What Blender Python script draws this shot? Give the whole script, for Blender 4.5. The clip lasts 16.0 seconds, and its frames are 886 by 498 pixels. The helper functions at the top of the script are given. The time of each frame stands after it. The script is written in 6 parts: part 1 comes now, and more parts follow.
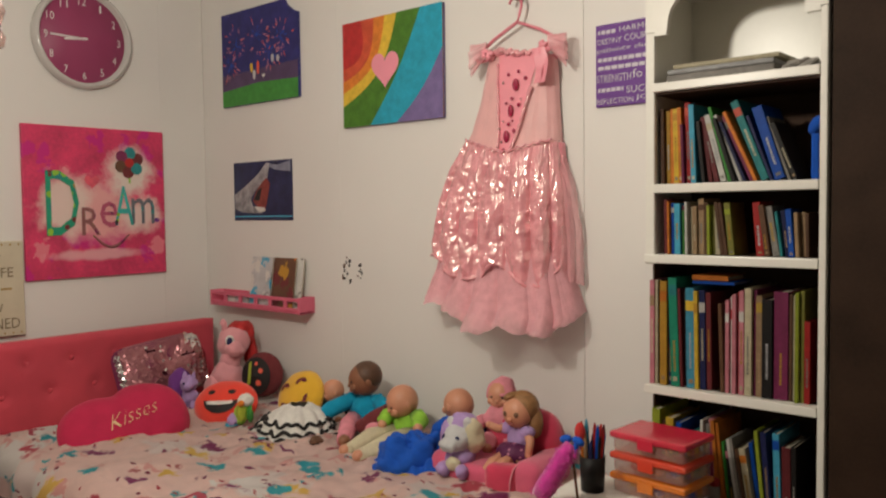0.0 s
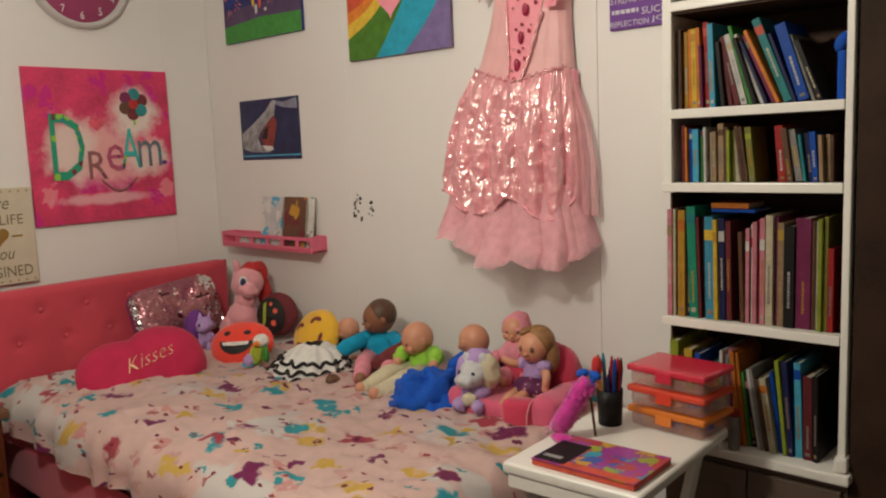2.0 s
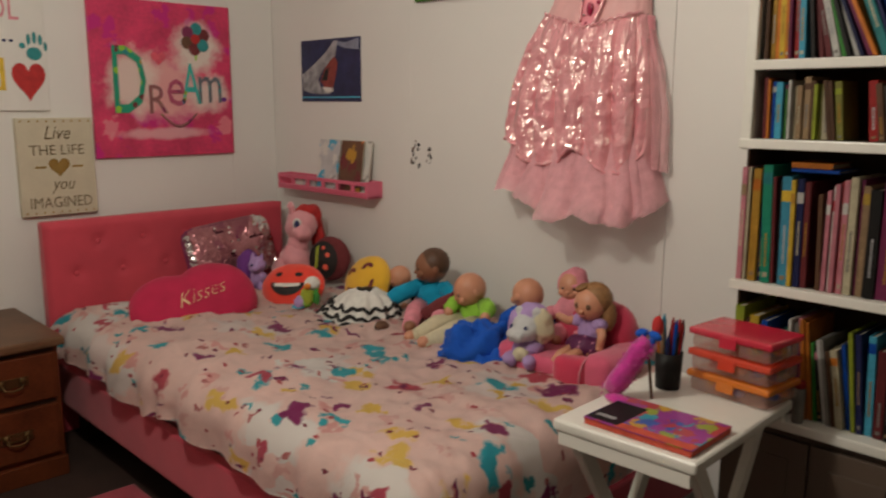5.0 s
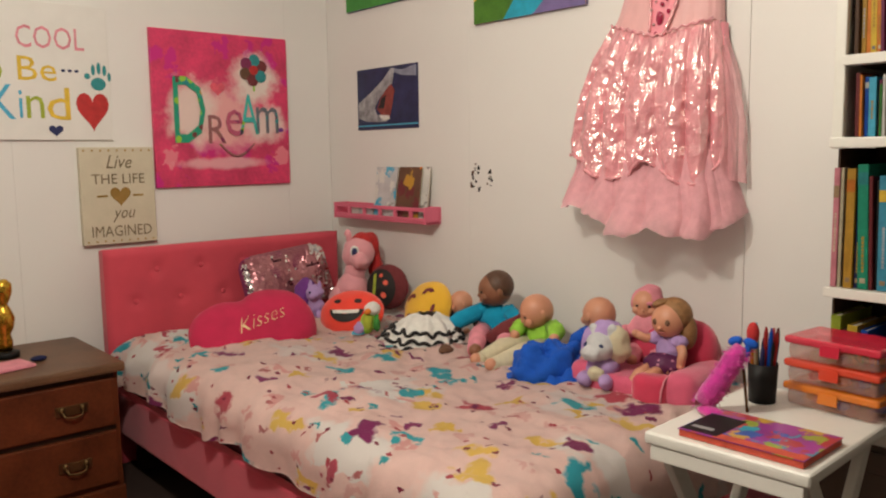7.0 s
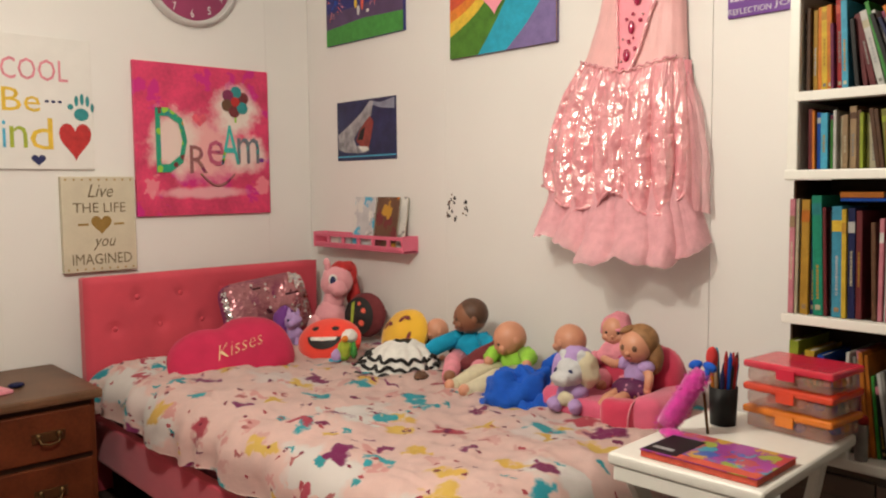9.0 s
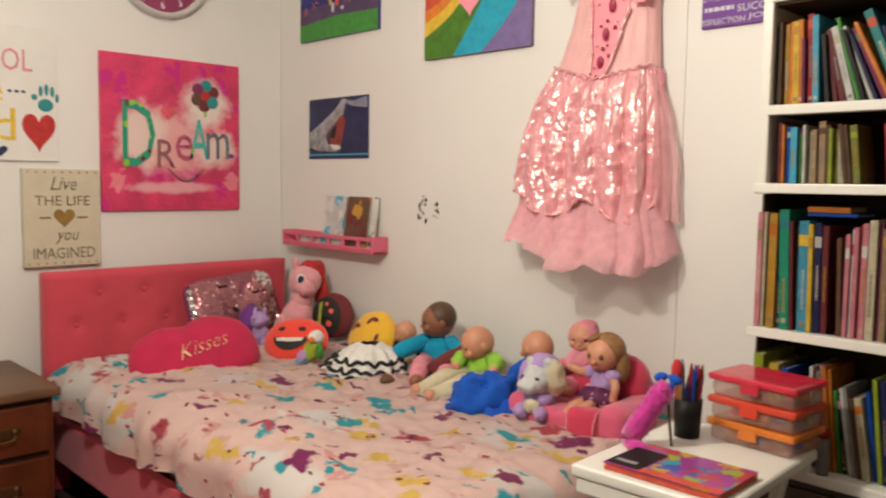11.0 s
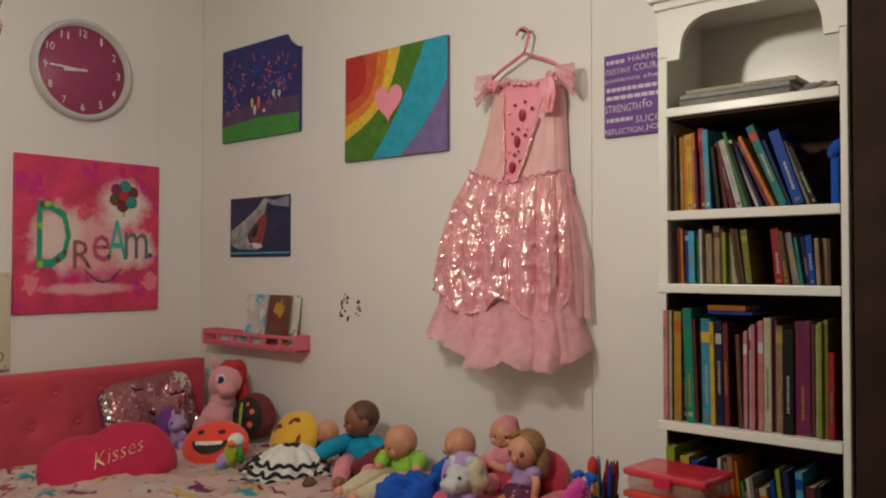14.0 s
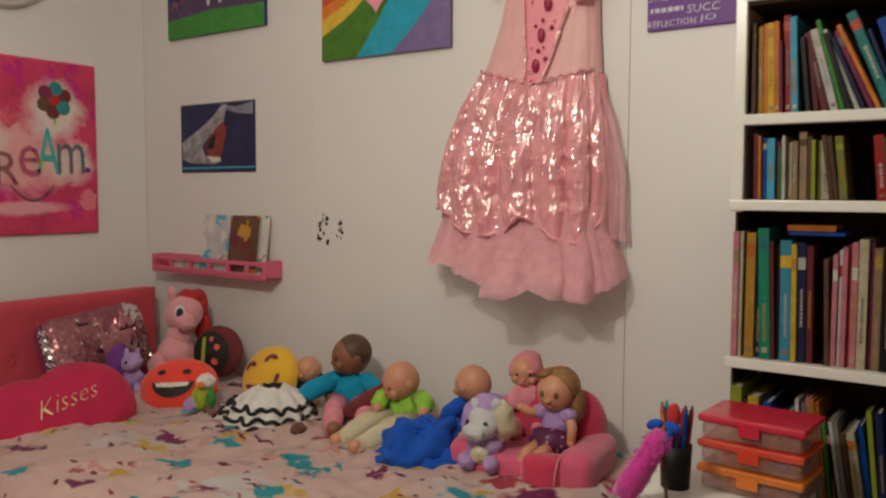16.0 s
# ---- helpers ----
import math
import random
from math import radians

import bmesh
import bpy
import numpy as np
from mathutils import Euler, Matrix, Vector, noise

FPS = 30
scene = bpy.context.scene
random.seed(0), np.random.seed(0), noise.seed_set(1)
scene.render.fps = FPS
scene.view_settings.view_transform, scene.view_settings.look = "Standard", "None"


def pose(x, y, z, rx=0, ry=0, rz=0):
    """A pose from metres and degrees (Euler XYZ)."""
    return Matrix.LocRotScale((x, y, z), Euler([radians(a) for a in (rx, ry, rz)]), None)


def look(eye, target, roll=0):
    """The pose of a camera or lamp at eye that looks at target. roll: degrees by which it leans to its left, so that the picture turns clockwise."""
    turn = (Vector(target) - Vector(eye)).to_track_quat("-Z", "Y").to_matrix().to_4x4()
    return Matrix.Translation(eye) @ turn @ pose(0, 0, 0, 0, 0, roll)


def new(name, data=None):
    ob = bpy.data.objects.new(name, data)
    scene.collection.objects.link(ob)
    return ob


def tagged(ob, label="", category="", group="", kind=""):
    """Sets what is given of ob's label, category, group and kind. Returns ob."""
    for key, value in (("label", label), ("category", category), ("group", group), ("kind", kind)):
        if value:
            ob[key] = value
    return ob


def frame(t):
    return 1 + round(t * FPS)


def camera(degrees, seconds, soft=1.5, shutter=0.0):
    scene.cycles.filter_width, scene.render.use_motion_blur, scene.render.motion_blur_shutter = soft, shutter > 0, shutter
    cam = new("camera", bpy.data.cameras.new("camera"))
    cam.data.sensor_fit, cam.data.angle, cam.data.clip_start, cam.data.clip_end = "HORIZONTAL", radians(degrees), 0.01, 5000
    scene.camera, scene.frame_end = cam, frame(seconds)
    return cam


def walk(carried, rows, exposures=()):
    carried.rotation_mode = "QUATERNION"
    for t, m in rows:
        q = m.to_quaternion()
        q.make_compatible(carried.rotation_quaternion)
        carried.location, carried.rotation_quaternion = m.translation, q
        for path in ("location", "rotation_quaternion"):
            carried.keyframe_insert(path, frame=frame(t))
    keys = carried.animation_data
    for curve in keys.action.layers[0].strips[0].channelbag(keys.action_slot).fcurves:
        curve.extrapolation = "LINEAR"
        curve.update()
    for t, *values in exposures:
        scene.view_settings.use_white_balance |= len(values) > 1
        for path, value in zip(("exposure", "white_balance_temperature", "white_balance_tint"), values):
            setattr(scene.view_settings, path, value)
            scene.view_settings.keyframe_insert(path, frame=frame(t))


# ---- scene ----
cam = camera(57.3, 16.0, soft=2.1, shutter=0.5)
PATH = [
    (0, (3.637, -2.336, 1.402), (2.324, -0.83, 1.305), -0.7),
    (0.5, (3.619, -2.319, 1.398), (2.296, -0.829, 1.227), -1.5),
    (1, (3.614, -2.305, 1.399), (2.277, -0.834, 1.183), -2.1),
    (1.5, (3.609, -2.298, 1.398), (2.281, -0.821, 1.162), -2.6),
    (2, (3.61, -2.287, 1.396), (2.275, -0.82, 1.142), -2.3),
    (2.5, (3.612, -2.275, 1.399), (2.287, -0.786, 1.228), -1.4),
    (3, (3.61, -2.281, 1.4), (2.27, -0.804, 1.261), -1.1),
    (3.5, (3.61, -2.28, 1.397), (2.269, -0.802, 1.26), -1.0),
    (4, (3.6, -2.275, 1.384), (2.237, -0.821, 1.22), -0.8),
    (4.5, (3.565, -2.264, 1.364), (2.189, -0.843, 1.068), 0.8),
    (5, (3.552, -2.248, 1.358), (2.135, -0.883, 1.003), 0.2),
    (5.2, (3.544, -2.248, 1.367), (2.097, -0.918, 0.998), -0.4),
    (7.3, (3.445, -2.285, 1.235), (1.948, -0.977, 1.009), -0.7),
    (7.5, (3.459, -2.293, 1.234), (1.956, -1.0, 0.972), -0.3),
    (8, (3.505, -2.297, 1.231), (1.988, -1.024, 0.947), -0.6),
    (8.5, (3.516, -2.292, 1.234), (2.013, -0.987, 1.039), -1.1),
    (8.7, (3.518, -2.293, 1.24), (2.034, -0.963, 1.075), -1.0),
    (10.8, (3.507, -2.268, 1.248), (2.052, -0.903, 1.102), 0.4),
    (11, (3.508, -2.265, 1.263), (2.079, -0.876, 1.098), 0.9),
    (11.5, (3.536, -2.273, 1.286), (2.218, -0.775, 1.158), 1.6),
    (12, (3.562, -2.285, 1.321), (2.248, -0.777, 1.338), 1.0),
    (12.5, (3.559, -2.31, 1.322), (2.245, -0.803, 1.371), 0.8),
    (13, (3.558, -2.297, 1.318), (2.27, -0.768, 1.366), 0.4),
    (13.5, (3.558, -2.301, 1.317), (2.263, -0.777, 1.383), -0.1),
    (14, (3.556, -2.299, 1.312), (2.257, -0.779, 1.359), 0.1),
    (14.5, (3.532, -2.29, 1.32), (2.241, -0.763, 1.352), 0.0),
    (15, (3.434, -2.274, 1.311), (2.163, -0.731, 1.279), 0.9),
    (15.5, (3.282, -2.243, 1.313), (2.077, -0.648, 1.241), -0.2),
    (16, (3.113, -2.177, 1.29), (1.969, -0.543, 1.147), 0.2),
]
walk(cam, [(t, look(eye, target, roll)) for t, eye, target, roll in PATH],
     [(0, -0.10), (2, -0.06), (2.5, -0.12), (4, -0.12), (4.6, -0.28), (5.2, -0.40), (7.3, 0.28), (8, 0.32), (8.7, 0.42), (10.8, 0.44), (11.5, 0.40), (12, 0.20), (12.5, -0.02), (13.2, -0.17), (14, -0.40), (15, -0.40), (16, -0.32)])

# ---------- light ----------
world = bpy.data.worlds.new("night")
scene.world = world
world.use_nodes = True
world.node_tree.nodes["Background"].inputs[0].default_value = (0.9, 0.85, 0.8, 1)
world.node_tree.nodes["Background"].inputs[1].default_value = 0.004
lamp = bpy.data.lights.new("ceiling_bulb", "POINT")
lamp.energy, lamp.color, lamp.shadow_soft_size = 72, (1.0, 0.925, 0.785), 0.07
bulb = new("ceiling_bulb", lamp)
bulb.location = (2.2, -1.9, 2.14)


# ---------- materials ----------
def mat(name, color, rough=0.6, metal=0.0, var=0.12, scale=12.0, bump=0.15, fine=180.0, spec=0.4, sheen=0.0, trans=0.0, alpha=1.0, piece=0.0):
    """Base colour with broad stains and fine grain, both also as relief."""
    m = bpy.data.materials.new(name)
    m.use_nodes = True
    nt = m.node_tree
    b = nt.nodes["Principled BSDF"]
    n, l = nt.nodes.new, nt.links.new
    co = n("ShaderNodeTexCoord")
    big, small = n("ShaderNodeTexNoise"), n("ShaderNodeTexNoise")
    big.inputs["Scale"].default_value, big.inputs["Detail"].default_value = scale, 4
    small.inputs["Scale"].default_value, small.inputs["Detail"].default_value = fine, 3
    l(co.outputs["Object"], big.inputs["Vector"])
    l(co.outputs["Object"], small.inputs["Vector"])
    add = n("ShaderNodeMath")
    add.operation = "MULTIPLY_ADD"
    l(small.outputs["Fac"], add.inputs[0])
    add.inputs[1].default_value = 0.4
    l(big.outputs["Fac"], add.inputs[2])
    rng = n("ShaderNodeMapRange")
    rng.inputs["From Min"].default_value, rng.inputs["From Max"].default_value = 0.4, 1.0
    rng.inputs["To Min"].default_value, rng.inputs["To Max"].default_value = 1 - var, 1 + var
    l(add.outputs[0], rng.inputs["Value"])
    last = rng.outputs[0]
    if piece:
        info, r2, mul = n("ShaderNodeObjectInfo"), n("ShaderNodeMapRange"), n("ShaderNodeMath")
        r2.inputs["To Min"].default_value, r2.inputs["To Max"].default_value = 1 - piece, 1 + piece
        mul.operation = "MULTIPLY"
        l(info.outputs["Random"], r2.inputs["Value"])
        l(r2.outputs[0], mul.inputs[0])
        l(last, mul.inputs[1])
        last = mul.outputs[0]
    mix = n("ShaderNodeVectorMath")
    mix.operation = "SCALE"
    mix.inputs[0].default_value = color
    l(last, mix.inputs["Scale"])
    l(mix.outputs[0], b.inputs["Base Color"])
    b.inputs["Roughness"].default_value, b.inputs["Metallic"].default_value = rough, metal
    b.inputs["Specular IOR Level"].default_value = spec
    b.inputs["Sheen Weight"].default_value = sheen
    b.inputs["Transmission Weight"].default_value = trans
    b.inputs["Alpha"].default_value = alpha
    if bump:
        bp = n("ShaderNodeBump")
        bp.inputs["Strength"].default_value, bp.inputs["Distance"].default_value = bump, 0.004
        l(add.outputs[0], bp.inputs["Height"])
        l(bp.outputs[0], b.inputs["Normal"])
    return m


def blotched(m, layers, coords="Object"):
    """Printed spots over a material: layers of (scale, size, wobble, offset, [colours]); each cell gets one colour or none."""
    nt = m.node_tree
    b = nt.nodes["Principled BSDF"]
    n, l = nt.nodes.new, nt.links.new
    base = b.inputs["Base Color"].links[0].from_socket
    co = n("ShaderNodeTexCoord")
    for scale, size, wobble, offset, colours in layers:
        wob = n("ShaderNodeTexNoise")
        wob.inputs["Scale"].default_value, wob.inputs["Detail"].default_value = scale * (3.0 if coords == "UV" else 2.2), 3
        l(co.outputs[coords], wob.inputs["Vector"])
        off = n("ShaderNodeVectorMath")
        off.operation = "MULTIPLY_ADD"
        l(wob.outputs["Color"], off.inputs[0])
        off.inputs[1].default_value = (wobble / scale,) * 3
        l(co.outputs[coords], off.inputs[2])
        sh = n("ShaderNodeVectorMath")
        sh.inputs[1].default_value = offset
        l(off.outputs[0], sh.inputs[0])
        vor = n("ShaderNodeTexVoronoi")
        vor.voronoi_dimensions = "2D" if coords == "UV" else "3D"
        vor.inputs["Scale"].default_value = scale
        if coords == "UV":
            lean = n("ShaderNodeMapping")
            lean.inputs["Rotation"].default_value = (0, 0, scale * 1.7)
            lean.inputs["Scale"].default_value = (0.78, 1.3, 1)
            l(sh.outputs[0], lean.inputs["Vector"])
            l(lean.outputs[0], vor.inputs["Vector"])
        else:
            l(sh.outputs[0], vor.inputs["Vector"])
        ramp = n("ShaderNodeValToRGB")
        ramp.color_ramp.interpolation = "CONSTANT"
        el = ramp.color_ramp.elements
        while len(el) < len(colours):
            el.new(0.5)
        for i, c in enumerate(colours):
            el[i].position = i / len(colours)
            el[i].color = (*(c or (0, 0, 0)), 1.0 if c else 0.0)
        sep = n("ShaderNodeSeparateColor")
        l(vor.outputs["Color"], sep.inputs[0])
        l(sep.outputs[0], ramp.inputs[0])
        near = n("ShaderNodeMapRange")
        near.inputs["From Min"].default_value, near.inputs["From Max"].default_value = size, size * (0.68 if coords == "UV" else 0.82)
        l(vor.outputs["Distance"], near.inputs["Value"])
        fac = n("ShaderNodeMath")
        fac.operation = "MULTIPLY"
        l(near.outputs[0], fac.inputs[0])
        l(ramp.outputs["Alpha"], fac.inputs[1])
        mix = n("ShaderNodeMix")
        mix.data_type = "RGBA"
        l(fac.outputs[0], mix.inputs["Factor"])
        l(base, mix.inputs["A"])
        l(ramp.outputs["Color"], mix.inputs["B"])
        base = mix.outputs["Result"]
    l(base, b.inputs["Base Color"])
    return m


M_WALL = mat("white_wall_panel", (0.80, 0.78, 0.75), 0.5, var=0.03, scale=2, bump=0.06, fine=260)
# tone of the unseen walls, kept dull so less light bounces back
M_FARWALL = mat("unseen_wall_tone", (0.42, 0.38, 0.33), 0.6, var=0.04, scale=2, bump=0.06)
M_CEIL = mat("ceiling_white", (0.8, 0.79, 0.77), 0.8, var=0.03)
M_FLOOR = mat("brown_carpet", (0.030, 0.014, 0.010), 0.95, var=0.3, scale=8, bump=0.8, fine=300)
M_RUG = mat("pink_rug", (0.34, 0.02, 0.045), 0.95, var=0.25, scale=20, bump=1.0, fine=250, sheen=0.4)
M_WHITE = mat("white_enamel", (0.80, 0.78, 0.72), 0.28, var=0.04, scale=5, bump=0.05, fine=60)
M_CABGREY = mat("taupe_door_paint", (0.12, 0.085, 0.065), 0.4, var=0.06, scale=5, bump=0.05, fine=60)
M_DARKWOOD = mat("dark_wood_grain", (0.036, 0.020, 0.013), 0.6, var=0.35, scale=9, bump=0.2, fine=120, spec=0.12)
# brown of the inner boards, with the shade inside the bays put into it
M_INNER = mat("shaded_inner_board", (0.070, 0.040, 0.027), 0.65, var=0.3, scale=9, bump=0.2, fine=120, spec=0.12)
M_OAK = mat("oak_stain", (0.110, 0.027, 0.009), 0.45, var=0.45, scale=7, bump=0.12, fine=90, spec=0.22)
M_OAKTOP = mat("oak_top", (0.13, 0.065, 0.032), 0.45, var=0.3, scale=7, bump=0.12, fine=90)
M_BRASS = mat("aged_brass", (0.13, 0.075, 0.03), 0.4, metal=0.8, var=0.3)
M_HEAD = mat("coral_velvet", (0.60, 0.062, 0.095), 0.75, var=0.16, scale=5, bump=0.3, fine=500, sheen=0.2)
M_RAIL = mat("coral_fabric", (0.48, 0.045, 0.08), 0.8, var=0.15, scale=6, bump=0.3, fine=500, sheen=0.2)
M_MATT = mat("mattress_cloth", (0.16, 0.03, 0.05), 0.85, var=0.15)
M_DUVET = blotched(
    mat("printed_duvet", (0.95, 0.71, 0.65), 0.85, var=0.07, scale=22, bump=0.9, fine=300, sheen=0.15),
    [
        (3.2, 0.42, 1.0, (3.1, 0.4, 0), [(0.92, 0.87, 0.83), None, (0.92, 0.87, 0.83), None, (0.92, 0.80, 0.76)]),
        (8.5, 0.24, 1.2, (5.2, 0.7, 0), [None, (0.86, 0.46, 0.43), None, (0.86, 0.54, 0.50), None, None]),
        (4.5, 0.215, 0.9, (0.3, 0.2, 0), [(0.04, 0.46, 0.56), (0.90, 0.62, 0.14), (0.30, 0.03, 0.15), (0.62, 0.09, 0.13), (0.05, 0.48, 0.56), (0.90, 0.64, 0.16)]),
        (5.6, 0.185, 0.95, (1.3, 2.2, 0), [(0.30, 0.03, 0.14), None, (0.60, 0.09, 0.14), None, (0.88, 0.60, 0.12), (0.05, 0.48, 0.56), None]),
        (9.5, 0.150, 0.8, (4.3, 1.2, 0), [None, (0.26, 0.02, 0.10), (0.60, 0.20, 0.20), None, (0.05, 0.46, 0.52), None, None, None]),
        (19.0, 0.17, 0.6, (0.2, 1.7, 0), [None, (0.28, 0.02, 0.06), None, None, None, (0.55, 0.08, 0.10), None, None, None, None]),
    ],
    "UV",
)
M_TRIMPINK = mat("rack_pink_paint", (0.72, 0.15, 0.24), 0.45, var=0.06)


# ---------- mesh helpers ----------
def from_bm(name, bm, materials, parent=None, label="", smooth=False):
    me = bpy.data.meshes.new(name)
    bmesh.ops.recalc_face_normals(bm, faces=bm.faces[:])
    bm.to_mesh(me)
    bm.free()
    for m in materials if isinstance(materials, (list, tuple)) else [materials]:
        me.materials.append(m)
    if smooth:
        me.polygons.foreach_set("use_smooth", [True] * len(me.polygons))
    ob = new(name, me)
    if parent:
        ob.parent = parent
    if label:
        tagged(ob, label)
    return ob


def part(name, bm, material, parent, label="", smooth=False):
    return from_bm(name, bm, material, parent, label, smooth)


def thing(name, at=(0, 0, 0), label="", category="", group="", kind="", rz=0):
    ob = new(name)
    ob.matrix_world = pose(*at, 0, 0, rz)
    ob.empty_display_size = 0.05
    bpy.context.view_layer.update()
    return tagged(ob, label, category, group, kind)


def box(bm, lo, hi, bevel=0.0, mi=0, seg=2):
    r = bmesh.ops.create_cube(bm, size=1)
    vs = r["verts"]
    for v in vs:
        v.co = [lo[i] + (v.co[i] + 0.5) * (hi[i] - lo[i]) for i in range(3)]
    faces = {f for v in vs for f in v.link_faces}
    if bevel:
        out = bmesh.ops.bevel(bm, geom=list({e for v in vs for e in v.link_edges}), offset=bevel, segments=seg, affect="EDGES", profile=0.6)
        faces = set(out["faces"]) | {f for f in faces if f.is_valid}
    for f in faces:
        f.material_index = mi
    return bm


def boxed(lo, hi, bevel=0.0, seg=2):
    return box(bmesh.new(), lo, hi, bevel, 0, seg)


def ball(bm, c, r, mi=0, rot=(0, 0, 0), u=18, v=12):
    """An ellipsoid of radii r, turned by rot degrees."""
    m = pose(*c, *rot) @ Matrix.Diagonal((*r, 1))
    out = bmesh.ops.create_uvsphere(bm, u_segments=u, v_segments=v, radius=1, matrix=m)
    for vt in out["verts"]:
        for f in vt.link_faces:
            f.material_index = mi
            f.smooth = True
    return out["verts"]


def tube(bm, pts, radii, mi=0, n=12, cap=True):
    """A round tube along points."""
    pts = [Vector(p) for p in pts]
    if not isinstance(radii, (list, tuple)):
        radii = [radii] * len(pts)
    rings = []
    for i, p in enumerate(pts):
        d = (pts[min(i + 1, len(pts) - 1)] - pts[max(i - 1, 0)]).normalized()
        a = d.orthogonal().normalized() if abs(d.z) > 0.95 else d.cross(Vector((0, 0, 1))).normalized()
        b = d.cross(a)
        rings.append([bm.verts.new(p + radii[i] * (a * math.cos(t) + b * math.sin(t))) for t in (2 * math.pi * k / n for k in range(n))])
    fs = []
    for r0, r1 in zip(rings, rings[1:]):
        for k in range(n):
            fs.append(bm.faces.new((r0[k], r0[(k + 1) % n], r1[(k + 1) % n], r1[k])))
    if cap:
        fs += [bm.faces.new(rings[0][::-1]), bm.faces.new(rings[-1])]
    for f in fs:
        f.material_index, f.smooth = mi, True
    return bm


def lathe(bm, c, profile, mi=0, n=24):
    """Profile of (radius, height) turned about the z axis at c."""
    rings = [[bm.verts.new((c[0] + r * math.cos(t), c[1] + r * math.sin(t), c[2] + h)) for t in (2 * math.pi * k / n for k in range(n))] for r, h in profile]
    for r0, r1 in zip(rings, rings[1:]):
        for k in range(n):
            f = bm.faces.new((r0[k], r0[(k + 1) % n], r1[(k + 1) % n], r1[k]))
            f.material_index, f.smooth = mi, True
    for r in (rings[0][::-1], rings[-1]):
        bm.faces.new(r).material_index = mi
    return bm


def prism(bm, outline, depth, mi=0):
    """Outline of (x, z) points, filled, with thickness from y = 0 to y = -depth."""
    front = [bm.verts.new((x, -depth, z)) for x, z in outline]
    back = [bm.verts.new((x, 0, z)) for x, z in outline]
    k = len(outline)
    fs = [bm.faces.new(front), bm.faces.new(back[::-1])]
    fs += [bm.faces.new((front[i], back[i], back[(i + 1) % k], front[(i + 1) % k])) for i in range(k)]
    for f in fs:
        f.material_index = mi
    return bm


def grid_mesh(points, close_u=False):
    """A sheet from a 2D array of points."""
    bm = bmesh.new()
    vs = [[bm.verts.new(p) for p in row] for row in points]
    nu = len(vs[0])
    for r0, r1 in zip(vs, vs[1:]):
        for k in range(nu if close_u else nu - 1):
            bm.faces.new((r0[k], r0[(k + 1) % nu], r1[(k + 1) % nu], r1[k])).smooth = True
    return bm


def letters(body, width, height, thick=0.001, thin=0.0, slant=0.0):
    """Flat letters in the x-z plane, fitted to a box whose middle is the origin, facing -y."""
    cu = bpy.data.curves.new("letters", "FONT")
    cu.body, cu.size, cu.resolution_u = body, 1.0, 2
    cu.offset, cu.shear = -thin, slant
    tmp = new("letters_tmp", cu)
    bpy.context.view_layer.update()
    me = bpy.data.meshes.new_from_object(tmp.evaluated_get(bpy.context.evaluated_depsgraph_get()))
    bpy.data.objects.remove(tmp)
    bpy.data.curves.remove(cu)
    bm = bmesh.new()
    bm.from_mesh(me)
    bpy.data.meshes.remove(me)
    xs, ys = [v.co.x for v in bm.verts], [v.co.y for v in bm.verts]
    sx = width / max(max(xs) - min(xs), 1e-6)
    sy = height / max(max(ys) - min(ys), 1e-6)
    cx, cy = (max(xs) + min(xs)) / 2, (max(ys) + min(ys)) / 2
    for v in bm.verts:
        v.co = ((v.co.x - cx) * sx, -thick, (v.co.y - cy) * sy)
    return bm


def moved(bm, m):
    bmesh.ops.transform(bm, matrix=m, verts=bm.verts[:])
    return bm




# ---------- the room ----------
def room():
    n = tagged(from_bm("wall_north", boxed((-0.1, 0.012, 0), (4.9, 0.12, 2.75)), M_WALL), "white painted panel wall behind the bed", "wall", kind="structure")
    for x0, x1 in ((0.0, 1.02), (1.02, 2.223), (2.223, 3.43), (3.43, 4.8)):
        part("panel", boxed((x0 + (0.0007 if x0 == 2.223 else 0.0002), 0, 0), (x1 - (0.0007 if x1 == 2.223 else 0.0002), 0.012, 2.75), 0.0008, 1), M_WALL, n)
    w = tagged(from_bm("wall_west", boxed((-0.12, -3.9, 0), (-0.012, 0.012, 2.75)), M_WALL), "white painted panel wall behind the headboard", "wall", kind="structure")
    for y0, y1 in ((-0.242, 0.0), (-1.45, -0.242), (-2.66, -1.45), (-3.8, -2.66)):
        part("panel", boxed((-0.012, y0 + 0.0002, 0), (0, y1 - 0.0002, 2.75), 0.0005, 1), M_WALL, w)
    # south and east walls are out of view; their beige is assumed
    tagged(from_bm("wall_south", boxed((-0.12, -3.92, 0), (4.9, -3.8, 2.75)), M_FARWALL), "unseen wall closing the room, dull beige to cut bounce light", "wall", kind="structure")
    tagged(from_bm("wall_east", boxed((4.8, -3.8, 0), (4.92, 0.012, 2.75)), M_FARWALL), "unseen wall closing the room, dull beige to cut bounce light", "wall", kind="structure")
    tagged(from_bm("ceiling", boxed((-0.12, -3.92, 2.75), (4.92, 0.12, 2.85)), M_CEIL), "plain white ceiling", "ceiling", kind="structure")
    tagged(from_bm("floor", boxed((-0.12, -3.92, -0.1), (4.92, 0.12, 0)), M_FLOOR), "brown carpet floor", "floor", kind="structure")


room()


def rug():
    bm = bmesh.new()
    box(bm, (0.85, -2.5, 0.0), (2.3, -1.17, 0.022), 0.009)
    tagged(from_bm("rug", bm, M_RUG), "deep pink shaggy rug on the floor beside the bed", "rug")


rug()


# ---------- bed ----------
BED_X0, BED_X1, BED_Y0, BED_Y1 = 0.19, 2.33, -0.09, -1.17


